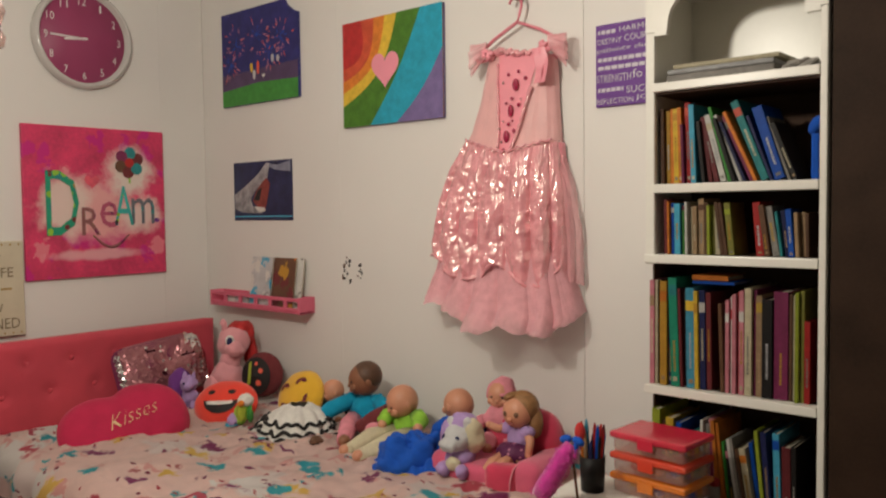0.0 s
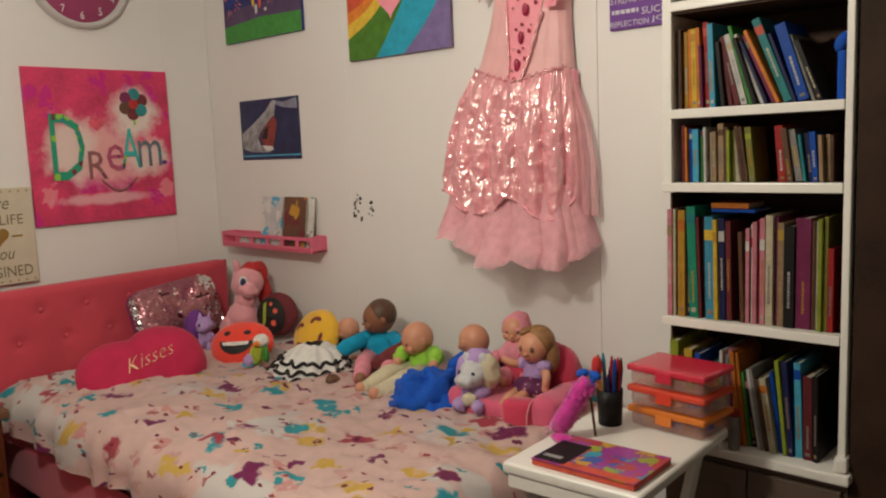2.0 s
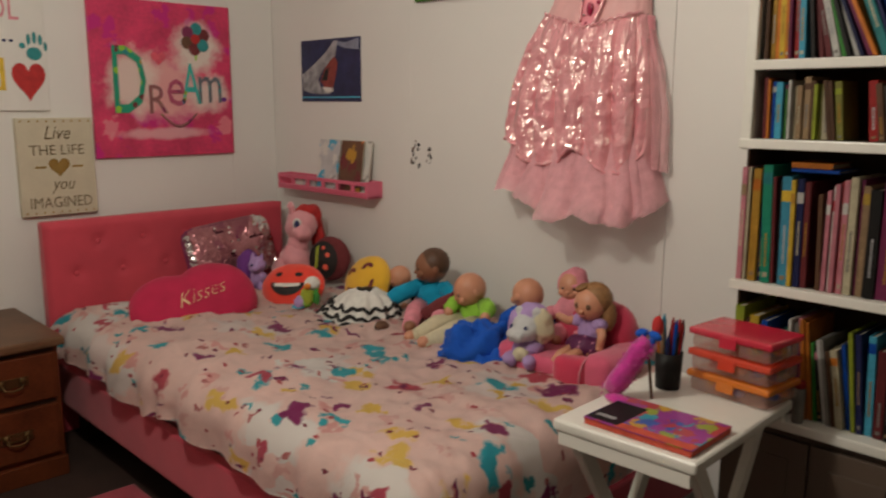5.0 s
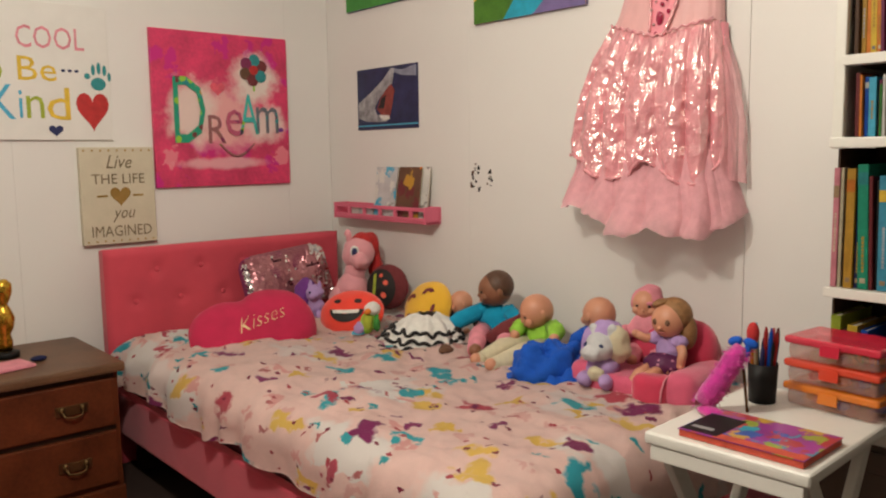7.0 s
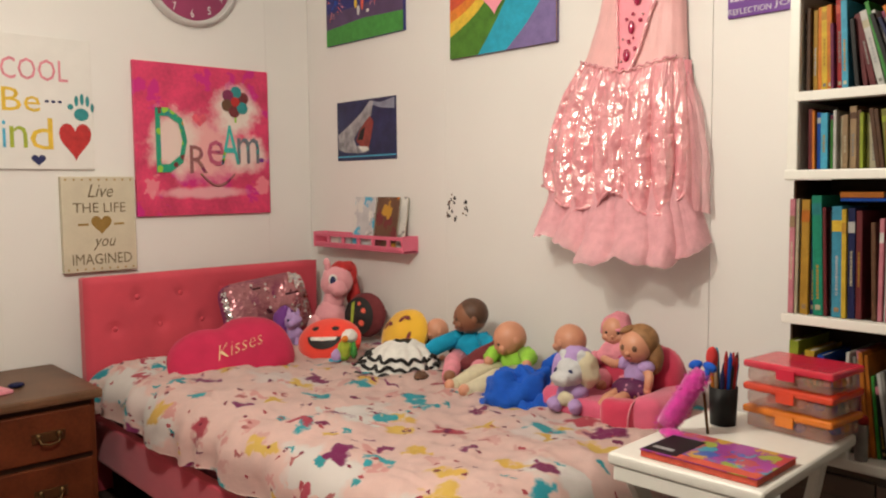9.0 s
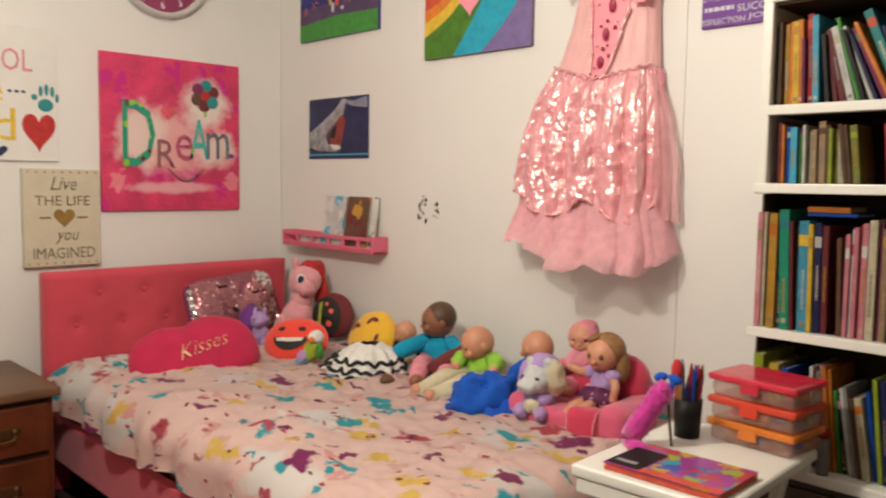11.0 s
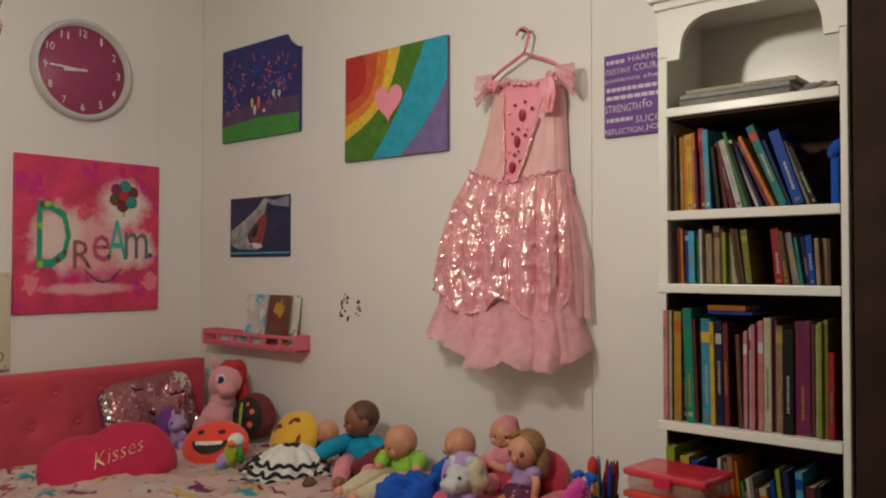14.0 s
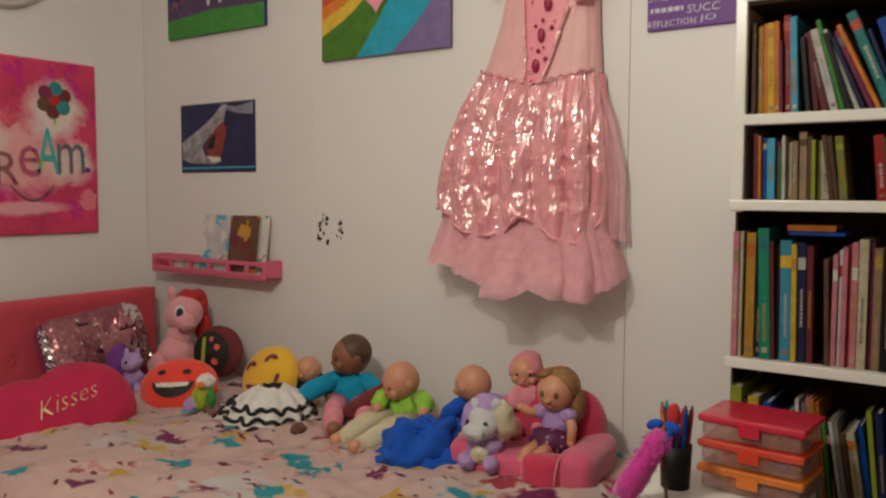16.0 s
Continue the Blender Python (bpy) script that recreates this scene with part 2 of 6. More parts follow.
def bed():
    b = thing("bed", (0.1, -0.6, 0), "single bed with coral pink tufted headboard and fabric rail", "bed")
    inv = Matrix.Translation((-0.1, 0.6, 0))
    # headboard with two rows of buttons, its front dimpled
    rows = []
    buttons = [(-0.22 - 0.19 * i - (0.095 if r else 0), z) for r, z in ((0, 0.79), (1, 0.665)) for i in range(6) if -0.22 - 0.19 * i - (0.095 if r else 0) > -1.17]
    ny, nz = 90, 44
    for j in range(nz + 1):
        z = 0.28 + (0.884 - 0.28) * j / nz
        row = []
        for i in range(ny + 1):
            y = -0.085 - (1.192 - 0.085) * i / ny
            d = sum(math.exp(-(((y - by) ** 2 + (z - bz) ** 2) / 0.0007)) for by, bz in buttons)
            e = min(1, min(0.884 - z, y + 1.192, -0.085 - y) / 0.03)
            x = 0.187 - 0.014 * d - 0.022 * (1 - math.sqrt(max(0, 1 - (1 - max(0, e)) ** 2))) + 0.002 * noise.noise((y * 9, z * 9, 0))
            row.append((x, y, z))
        rows.append(row)
    bm = grid_mesh(rows)
    box(bm, (0.10, -1.19, 0.0), (0.168, -0.087, 0.882), 0.012)
    h = part("headboard", moved(bm, inv), M_HEAD, b)
    for by, bz in buttons:
        bb = bmesh.new()
        ball(bb, (0.178, by, bz), (0.006, 0.011, 0.011), u=10, v=6)
        part("button", moved(bb, inv), M_HEAD, h)
    for name, lo, hi in (
        ("side_rail", (0.19, BED_Y1 - 0.03, 0.165), (BED_X1 + 0.03, BED_Y1 + 0.01, 0.335)),
        ("side_rail", (0.19, -0.085, 0.165), (BED_X1 + 0.03, -0.045, 0.335)),
        ("foot_rail", (BED_X1 + 0.03, BED_Y1 - 0.03, 0.165), (BED_X1 + 0.07, -0.045, 0.335)),
    ):
        part(name, moved(boxed(lo, hi, 0.010), inv), M_RAIL, b)
    for x, y in ((0.26, -1.1), (2.28, -1.1), (0.26, -0.14), (2.28, -0.14)):
        part("leg", moved(boxed((x - 0.03, y - 0.03, 0), (x + 0.03, y + 0.03, 0.165), 0.004), inv), M_DARKWOOD, b)
    part("slat_base", moved(boxed((0.2, BED_Y1 + 0.012, 0.25), (BED_X1, -0.09, 0.29)), inv), M_DARKWOOD, b)
    tagged(from_bm("mattress", boxed((0.2, BED_Y1 + 0.02, 0.292), (BED_X1, -0.06, 0.50), 0.05, 3), M_MATT), "dark red covered mattress on the bed", "mattress")


bed()


def duvet():
    """One quilt: flat on top, rounded over the near side and the foot, with soft folds."""
    nx, ny = 230, 150
    rows = []
    for j in range(ny + 1):
        s = j / ny * 1.35  # way from the wall across the top and down the near side
        row = []
        for i in range(nx + 1):
            u = i / nx * 2.42
            x = 0.205 + u
            y = -0.045 - s
            z = 0.550
            # side drop
            edge = s - 1.07
            if edge > 0:
                a = min(edge / 0.11, math.pi / 2)
                y = -0.045 - 1.07 - 0.11 * math.sin(a) - 0.03 * max(0, edge - 0.17)
                z -= 0.11 * (1 - math.cos(a)) + max(0, edge - 0.11 * math.pi / 2) * 0.55
            foot = u - 2.08
            if foot > 0:
                a = min(foot / 0.10, math.pi / 2)
                x = 0.205 + 2.08 + 0.10 * math.sin(a)
                z -= 0.10 * (1 - math.cos(a)) + max(0, foot - 0.10 * math.pi / 2)
            head = max(0, 1 - u / 0.22)
            z -= 0.045 * head ** 2 * (1 if s > 0.5 else 0.5)
            q = Vector((u * 2.3, s * 2.6, 0))
            w = 0.022 * noise.noise(q) + 0.016 * noise.noise(q * 2.7 + Vector((3, 1, 0)))
            fold = abs(noise.noise(Vector((u * 4 + s * 1.5, s * 3, 7.3))))
            w += 0.026 * (0.5 - fold) + 0.013 * (0.4 - abs(noise.noise(Vector((u * 9 - s * 4, s * 7, 1.3)))))
            w += 0.007 * noise.noise(Vector((u * 20, s * 15, 4.0))) + 0.004 * noise.noise(Vector((u * 38, s * 33, 9.0)))
            if edge > 0:
                r = 0.013 * math.sin(u * 31 + 5 * noise.noise((u * 3, 0, 2))) * min(1, edge / 0.2)
                y -= r + 0.02 * noise.noise((u * 6, 5, 0))
                z += 0.02 * noise.noise((u * 5, 9, 0)) * min(1, edge / 0.2)
                w *= 0.5
            row.append((x + 0.008 * noise.noise(q * 4), y, z + w))
        rows.append(row)
    bm = grid_mesh(rows)
    uv = bm.loops.layers.uv.new("cloth")
    bm.verts.index_update()
    for f in bm.faces:
        for lp in f.loops:
            k = lp.vert.index
            lp[uv].uv = ((k % (nx + 1)) / nx * 2.42, (k // (nx + 1)) / ny * 1.35)
    bmesh.ops.solidify(bm, geom=bm.faces[:], thickness=0.012)
    ob = from_bm("duvet", bm, M_DUVET, smooth=True)
    tagged(ob, "pale pink duvet printed with teal, plum and yellow shapes", "duvet")


duvet()


# ---------- colours for small things ----------
TINT = {
    "red": (0.50, 0.03, 0.03), "orange": (0.72, 0.22, 0.03), "mustard": (0.55, 0.30, 0.04), "yellow": (0.75, 0.50, 0.05),
    "lime": (0.35, 0.42, 0.04), "green": (0.06, 0.28, 0.05), "emerald": (0.02, 0.33, 0.20), "teal": (0.03, 0.26, 0.27),
    "sky_blue": (0.08, 0.42, 0.62), "blue": (0.006, 0.085, 0.48), "navy": (0.02, 0.025, 0.10), "purple": (0.16, 0.04, 0.24),
    "plum": (0.22, 0.03, 0.10), "maroon": (0.17, 0.03, 0.035), "brown": (0.14, 0.07, 0.04), "tan": (0.45, 0.30, 0.17),
    "cream": (0.62, 0.55, 0.38), "white": (0.72, 0.70, 0.66), "grey": (0.28, 0.26, 0.24), "black": (0.02, 0.018, 0.018),
    "pink": (0.72, 0.26, 0.32), "magenta": (0.60, 0.03, 0.24), "olive": (0.25, 0.24, 0.05), "gold": (0.55, 0.36, 0.06),
    "lavender": (0.42, 0.28, 0.55), "coral": (0.80, 0.13, 0.08), "turquoise": (0.003, 0.30, 0.50), "silver": (0.55, 0.55, 0.56), "leaf": (0.30, 0.60, 0.06),
}
GLOSS, PLUSH, PAINT = {}, {}, {}


def gloss(c):
    if c not in GLOSS:
        GLOSS[c] = mat(c + "_cover", tuple(0.62 * v for v in TINT[c]), 0.5, var=0.28, scale=25, bump=0.08, fine=90, piece=0.2, spec=0.18)
    return GLOSS[c]


def plush(c):
    if c not in PLUSH:
        PLUSH[c] = mat(c + "_cloth", TINT[c], 0.9, var=0.16, scale=30, bump=0.6, fine=420, sheen=0.05)
    return PLUSH[c]


def paint(c):
    if c not in PAINT:
        PAINT[c] = mat(c + "_paint", TINT[c], 0.6, var=0.2, scale=40, bump=0.25, fine=200)
    return PAINT[c]


M_PAGES = mat("book_pages", (0.60, 0.54, 0.42), 0.9, var=0.15, scale=60, bump=0.3, fine=400)
M_SKIN = mat("doll_vinyl_light", (0.62, 0.29, 0.18), 0.42, var=0.06, scale=15, bump=0.04)
M_SKIN2 = mat("doll_vinyl_brown", (0.26, 0.11, 0.06), 0.42, var=0.08, scale=15, bump=0.04)
M_HAIR = mat("doll_hair", (0.30, 0.15, 0.06), 0.5, var=0.3, scale=60, bump=0.8, fine=300)
M_HAIRDARK = mat("doll_moulded_hair", (0.10, 0.05, 0.03), 0.5, var=0.2, scale=60, bump=0.3, fine=300)


# ---------- bookcase with its cabinet ----------
X0, X1, FRONT = 2.585, 3.06, -0.275


def bookcase():
    b = thing("bookcase", (2.82, -0.14, 0), "tall white painted bookcase with arched top and cabinet base", "bookcase")
    inv = Matrix.Translation((-2.82, 0.14, 0))

    def p(name, bm, m=M_WHITE, parent=b, label=""):
        return part(name, moved(bm, inv), m, parent, label)

    p("back_panel", boxed((X0 + 0.004, -0.014, 1.715), (X1 - 0.004, -0.004, 2.06)), M_WHITE)
    # lower back and left side carry the bays' shade in their colour
    p("back_panel", boxed((X0 + 0.004, -0.014, 0.56), (X1 - 0.004, -0.004, 1.714)), M_INNER, b, "dark brown back board, bay shade in its tone")
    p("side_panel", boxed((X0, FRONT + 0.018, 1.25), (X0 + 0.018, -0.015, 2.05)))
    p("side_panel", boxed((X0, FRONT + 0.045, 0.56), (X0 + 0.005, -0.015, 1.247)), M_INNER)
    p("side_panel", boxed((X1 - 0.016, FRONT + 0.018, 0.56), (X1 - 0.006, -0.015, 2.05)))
    # thin dark sheet added as shade on the right inner side
    p("shade_lining", boxed((X1 - 0.0205, FRONT + 0.020, 0.577), (X1 - 0.0165, -0.016, 1.712)), M_INNER)
    p("stile", boxed((X0, FRONT, 1.245), (X0 + 0.026, FRONT + 0.018, 1.875), 0.003))
    p("stile", boxed((X1 - 0.022, FRONT, 0.56), (X1 - 0.005, FRONT + 0.018, 1.875), 0.003))
    for z in (1.738, 1.464, 1.272, 0.909):
        lo = X0 + 0.019 if z > 1.3 else X0 - 0.004
        hi = X1 - 0.0225
        deep = -0.016 if z > 1.7 else FRONT + 0.035
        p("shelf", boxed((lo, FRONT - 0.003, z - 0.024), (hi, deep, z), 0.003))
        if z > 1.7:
            # added dark sheet stands for the shade under the top shelf
            p("shaded_board", boxed((lo + 0.002, FRONT + 0.012, z - 0.030), (hi, -0.018, z - 0.0245)), M_INNER)
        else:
            # behind the white lip the board is darkened for the bay's shade
            p("shaded_board", boxed((lo + 0.002, FRONT + 0.0355, z - 0.022), (hi, -0.016, z - 0.0005)), M_INNER, b, "dark shelf board, bay shade in its tone")
    # arched head board
    arch = [(X0, 1.876), (X0 + 0.026, 1.876), (X0 + 0.026, 1.865), (X0 + 0.060, 1.865), (X0 + 0.066, 1.91)]
    arch += [(X0 + 0.155 - 0.089 * math.cos(a), 1.905 + 0.070 * math.sin(a)) for a in (0.15, 0.4, 0.65, 0.9, 1.2, 1.5)]
    arch += [(X1 - 0.118 + 0.056 * math.sin(a), 1.905 + 0.070 * math.cos(a)) for a in (0.07, 0.4, 0.7, 1.0, 1.3)]
    arch += [(X1 - 0.060, 1.905), (X1 - 0.056, 1.865), (X1 - 0.022, 1.865), (X1 - 0.022, 1.876), (X1 - 0.005, 1.876), (X1 - 0.005, 2.05), (X0, 2.05)]
    p("arched_head", moved(prism(bmesh.new(), arch, 0.018), Matrix.Translation((0, FRONT + 0.018, 0))))
    for i, (z, d) in enumerate(((2.002, 0.010), (2.024, 0.022), (2.047, 0.036), (2.070, 0.050))):
        p("crown_moulding", boxed((X0 - d, FRONT - d, z), (X1 - 0.004 + d * 0.2, -0.004, z + 0.022), 0.005))
    # ledge and cabinet
    ledge = p("ledge", boxed((X0 - 0.012, FRONT - 0.022, 0.548), (X1 + 0.010, -0.004, 0.575), 0.006))
    p("corner_block", boxed((X1 - 0.028, FRONT - 0.012, 0.576), (X1 + 0.002, FRONT + 0.03, 0.615), 0.008), M_WHITE)
    cab = p("cabinet_body", boxed((X0, FRONT + 0.01, 0.0), (X1, -0.004, 0.546)), M_CABGREY)
    for x0, x1 in ((X0 + 0.012, 2.818), (2.824, X1 - 0.012)):
        bm = boxed((x0, FRONT - 0.008, 0.07), (x1, FRONT + 0.009, 0.525), 0.003)
        d = p("cabinet_door", bm, M_CABGREY)
        p("door_panel", boxed((x0 + 0.045, FRONT - 0.013, 0.12), (x1 - 0.045, FRONT - 0.0085, 0.475), 0.003), M_CABGREY, d)


bookcase()


def book(x, y, z, thick, high, deep, colour, lean=0.0, label="", flat=False, band=None):
    """A book on its foot with the spine to the front; lean in degrees tips its head to the left."""
    b = thing("book", (x, y, z), label or f"{colour.replace('_', ' ')} book standing on the bookcase shelf", "book", "books on the shelves")
    t = thick
    bm = bmesh.new()
    box(bm, (0, 0, 0), (t, 0.003, high), 0.0012, seg=1)
    box(bm, (0, 0.002, 0), (0.0022, deep, high))
    box(bm, (t - 0.0022, 0.002, 0), (t, deep, high))
    part("cover", bm, gloss(colour), b)
    part("page_block", boxed((0.0023, 0.0035, 0.004), (t - 0.0023, deep - 0.004, high - 0.004)), M_PAGES, b)
    rng = random.Random(int(x * 1e4) + int(z * 100))
    if band:
        a = rng.uniform(0.70, 0.84)
        part("spine_label", boxed((0.0004, -0.0005, high * a), (t - 0.0004, 0.001, high * (a + 0.10))), gloss(band), b)
    if t > 0.0115 and not flat:
        # rows of unreadable lettering down the spine
        bm = bmesh.new()
        a, e = rng.choice(((0.20, 0.55), (0.30, 0.62), (0.14, 0.42)))
        w = min(0.0055, t * 0.30)
        zz = high * a
        while zz < high * e:
            n = rng.uniform(0.003, 0.009)
            box(bm, (t * 0.5 - w / 2, -0.0004, zz), (t * 0.5 + w / 2, 0.001, zz + n))
            zz += n + 0.0022
        tagged(part("title_bar", bm, gloss(rng.choice(["cream", "tan", "gold", "grey", "silver", "mustard"])), b), kind="stuff")
        if rng.random() < 0.5:
            part("spine_mark", boxed((t * 0.25, -0.0004, high * 0.05), (t * 0.75, 0.001, high * 0.09)), gloss(rng.choice(["cream", "tan", "grey"])), b)
    if flat:
        b.matrix_world = pose(x, y, z, 0, 90, 0)
    else:
        b.matrix_world = pose(x, y, z + 0.0006, 0, -lean, 0)
    return b


def shelf_row(z, start, gap, rows, inset=0.0, end=None):
    """A row of books: (colour, thickness, height, lean, label colour)."""
    x = start
    rng = random.Random(int(z * 1000))
    for colour, t, h, lean, band in rows:
        w = t / math.cos(radians(lean))
        lift = t * math.sin(radians(lean))
        x1 = x + w
        if lean > 0:
            book(x1 - t * math.cos(radians(lean)), FRONT + 0.022 + inset + rng.uniform(0, 0.02), z, t, h, min(0.16, h * 0.72), colour, lean, band=band)
        else:
            book(x, FRONT + 0.022 + inset + rng.uniform(0, 0.02), z, t, h, min(0.19, h * 0.72), colour, lean, band=band)
        x = x1 + gap


shelf_row(1.464, 2.617, 0.0006, [
    ("brown", 0.010, 0.205, 1, None), ("mustard", 0.012, 0.200, 1, None), ("orange", 0.010, 0.205, 1, None), ("yellow", 0.014, 0.205, 1.5, "mustard"),
    ("orange", 0.012, 0.207, 2, None), ("plum", 0.008, 0.16, 2, None), ("red", 0.015, 0.218, 2, "coral"), ("sky_blue", 0.015, 0.212, 2.5, None),
])
shelf_row(1.464, 2.733, 0.0040, [
    ("black", 0.010, 0.165, 6, None), ("maroon", 0.011, 0.172, 9, None),
    ("maroon", 0.014, 0.180, 13, None), ("white", 0.016, 0.185, 15, "cream"), ("green", 0.009, 0.207, 16, None), ("black", 0.010, 0.175, 18, None),
    ("white", 0.009, 0.190, 22, "grey"), ("navy", 0.008, 0.17, 23, None), ("plum", 0.010, 0.188, 24, "grey"), ("orange", 0.009, 0.200, 25, None),
    ("teal", 0.020, 0.222, 22, "coral"), ("navy", 0.008, 0.18, 21, None), ("blue", 0.026, 0.195, 18, None), ("grey", 0.008, 0.17, 20, None), ("black", 0.012, 0.155, 22, None),
])
shelf_row(1.272, 2.628, 0.0008, [
    ("maroon", 0.010, 0.150, 1, None), ("orange", 0.006, 0.145, 1, None), ("blue", 0.010, 0.140, 1, "white"), ("sky_blue", 0.017, 0.138, 1, None),
    ("plum", 0.008, 0.132, 1, None), ("green", 0.006, 0.120, 1, None), ("white", 0.007, 0.142, 1, None), ("cream", 0.011, 0.128, 1, None),
    ("tan", 0.013, 0.130, 1, None), ("tan", 0.016, 0.150, 1, "brown"), ("brown", 0.010, 0.140, 1, None), ("lime", 0.008, 0.132, 1, None),
    ("olive", 0.008, 0.130, 1, None), ("cream", 0.018, 0.130, 2, None), ("brown", 0.010, 0.142, 8, None), ("brown", 0.009, 0.140, 8, None),
    ("olive", 0.016, 0.138, 6, "lime"),
])
shelf_row(1.272, 2.880, 0.002, [
    ("red", 0.020, 0.138, 5, None), ("brown", 0.014, 0.132, 8, None), ("grey", 0.018, 0.128, 10, None), ("teal", 0.007, 0.115, 8, None),
    ("navy", 0.012, 0.118, 7, None), ("blue", 0.014, 0.120, 5, None), ("tan", 0.009, 0.112, 3, None), ("tan", 0.010, 0.112, 2, None), ("brown", 0.008, 0.11, 1, None),
])
shelf_row(0.909, 2.590, 0.0008, [
    ("pink", 0.014, 0.290, 0, "tan"), ("cream", 0.008, 0.290, 0, None), ("black", 0.006, 0.292, 0, None), ("mustard", 0.020, 0.288, 0, "orange"),
    ("navy", 0.012, 0.270, 0, None), ("emerald", 0.024, 0.298, 2, "teal"), ("maroon", 0.008, 0.270, 2, None), ("black", 0.008, 0.26, 1, None),
    ("sky_blue", 0.024, 0.272, 1, "yellow"), ("yellow", 0.011, 0.265, 1, "mustard"), ("navy", 0.017, 0.268, 1, "white"), ("maroon", 0.014, 0.262, 1, None),
], -0.012)
shelf_row(0.909, 2.790, 0.0008, [
    ("brown", 0.010, 0.235, 2, None), ("pink", 0.010, 0.245, 0, "white"), ("white", 0.007, 0.255, 0, "red"), ("pink", 0.011, 0.262, 0, None),
    ("red", 0.006, 0.268, 0, None), ("pink", 0.013, 0.272, 0, "white"), ("cream", 0.018, 0.280, 0, None), ("plum", 0.009, 0.275, 0, None),
    ("tan", 0.016, 0.262, 0, "gold"), ("black", 0.026, 0.255, 0, None), ("plum", 0.036, 0.275, 0, None), ("brown", 0.008, 0.27, 0, None),
    ("cream", 0.009, 0.268, 0, None), ("lime", 0.009, 0.275, 0, None), ("olive", 0.010, 0.28, 0, None), ("red", 0.014, 0.205, 0, None),
], -0.006)
book(2.700, FRONT + 0.045, 1.2165, 0.014, 0.10, 0.12, "orange", flat=True, label="orange book lying flat across the standing books")
book(2.705, FRONT + 0.035, 1.2015, 0.008, 0.115, 0.13, "blue", flat=True, label="blue book lying flat across the standing books")
shelf_row(0.575, 2.592, 0.002, [
    ("lime", 0.024, 0.262, 0, None), ("brown", 0.008, 0.230, 0, None), ("yellow", 0.024, 0.240, 0, "mustard"), ("black", 0.010, 0.22, 0, None),
    ("blue", 0.016, 0.235, 0, "sky_blue"), ("navy", 0.012, 0.20, 0, None), ("red", 0.010, 0.200, 0, None), ("teal", 0.014, 0.215, 0, None),
], -0.004)
shelf_row(0.575, 2.737, 0.0025, [
    ("white", 0.008, 0.250, 1, None), ("grey", 0.009, 0.240, 1, None), ("plum", 0.008, 0.20, 1, None), ("pink", 0.012, 0.255, 4, "tan"),
    ("orange", 0.010, 0.255, 5, None), ("orange", 0.010, 0.250, 6, None), ("green", 0.007, 0.200, 6, None), ("black", 0.012, 0.190, 8, "pink"),
    ("white", 0.008, 0.21, 9, None), ("grey", 0.009, 0.215, 9, None), ("brown", 0.010, 0.190, 9, None), ("cream", 0.017, 0.195, 9, "orange"),
    ("blue", 0.011, 0.210, 8, None), ("lime", 0.010, 0.245, 6, None), ("navy", 0.014, 0.245, 5, None), ("sky_blue", 0.017, 0.245, 2, "blue"),
    ("maroon", 0.022, 0.215, 1, None), ("black", 0.012, 0.22, 1, None),
], -0.004)


def top_shelf():
    b = thing("laptop", (2.63, FRONT + 0.03, 1.739), "closed grey laptop lying on the top shelf", "laptop")
    part("lower_case", boxed((0, 0, 0), (0.29, 0.2, 0.022), 0.006), gloss("grey"), b)
    part("lid", boxed((0.002, 0.002, 0.0225), (0.288, 0.198, 0.036), 0.005), gloss("silver"), b)
    b = thing("folder", (2.645, FRONT + 0.04, 1.776), "pale folder lying on the grey laptop", "folder")
    part("cover", boxed((0, 0, 0), (0.285, 0.19, 0.012), 0.004), gloss("cream"), b)
    bm = bmesh.new()
    for i in range(9):
        ball(bm, (2.945 + 0.007 * i, FRONT + 0.06 + 0.012 * (i % 3), 1.7475 + 0.009 * (i % 2)), (0.016, 0.022, 0.0085), 0, (20 * (i % 3), 15 * (i % 2), 40 * i), 8, 6)
    tagged(from_bm("cloth_bundle", bm, plush("grey")), "crumpled grey cloth bundle beside the laptop", "cloth")
    bm = bmesh.new()
    ball(bm, (3.010, FRONT + 0.07, 1.600), (0.016, 0.016, 0.026), 0, (0, 30, 0))
    box(bm, (3.000, FRONT + 0.06, 1.4646), (3.020, FRONT + 0.09, 1.58), 0.006)
    tagged(from_bm("toy_figure", bm, plush("blue")), "small blue toy leaning in the shelf corner", "toy")


top_shelf()


def wardrobe():
    w = thing("wardrobe", (3.5, -0.13, 0), "tall dark brown wooden wardrobe beside the bookcase", "wardrobe")
    part("body", boxed((-0.443, -0.115, 0), (0.6, 0.125, 2.45), 0.004), M_DARKWOOD, w)
    part("door", boxed((-0.438, -0.135, 0.08), (0.085, -0.117, 2.42), 0.004), M_DARKWOOD, w)
    part("door", boxed((0.09, -0.135, 0.08), (0.595, -0.117, 2.42), 0.004), M_DARKWOOD, w)


wardrobe()


# ---------- pictures on the walls ----------
def flat_poly(pts, y):
    bm = bmesh.new()
    bm.faces.new([bm.verts.new((x, y, z)) for x, z in pts])
    return bm


def heart_outline(cx, cz, w, h, n=28):
    out = []
    for i in range(n):
        t = 2 * math.pi * i / n
        out.append((cx + w / 32 * 16 * math.sin(t) ** 3, cz + h / 29 * (13 * math.cos(t) - 5 * math.cos(2 * t) - 2 * math.cos(3 * t) - math.cos(4 * t) + 2.5)))
    return out


def round_outline(cx, cz, a, b, n=18, wob=0.0, seed=0):
    return [(cx + a * math.cos(t) * (1 + wob * math.sin(3 * t + seed)), cz + b * math.sin(t) * (1 + wob * math.cos(2 * t + seed))) for t in (2 * math.pi * i / n for i in range(n))]


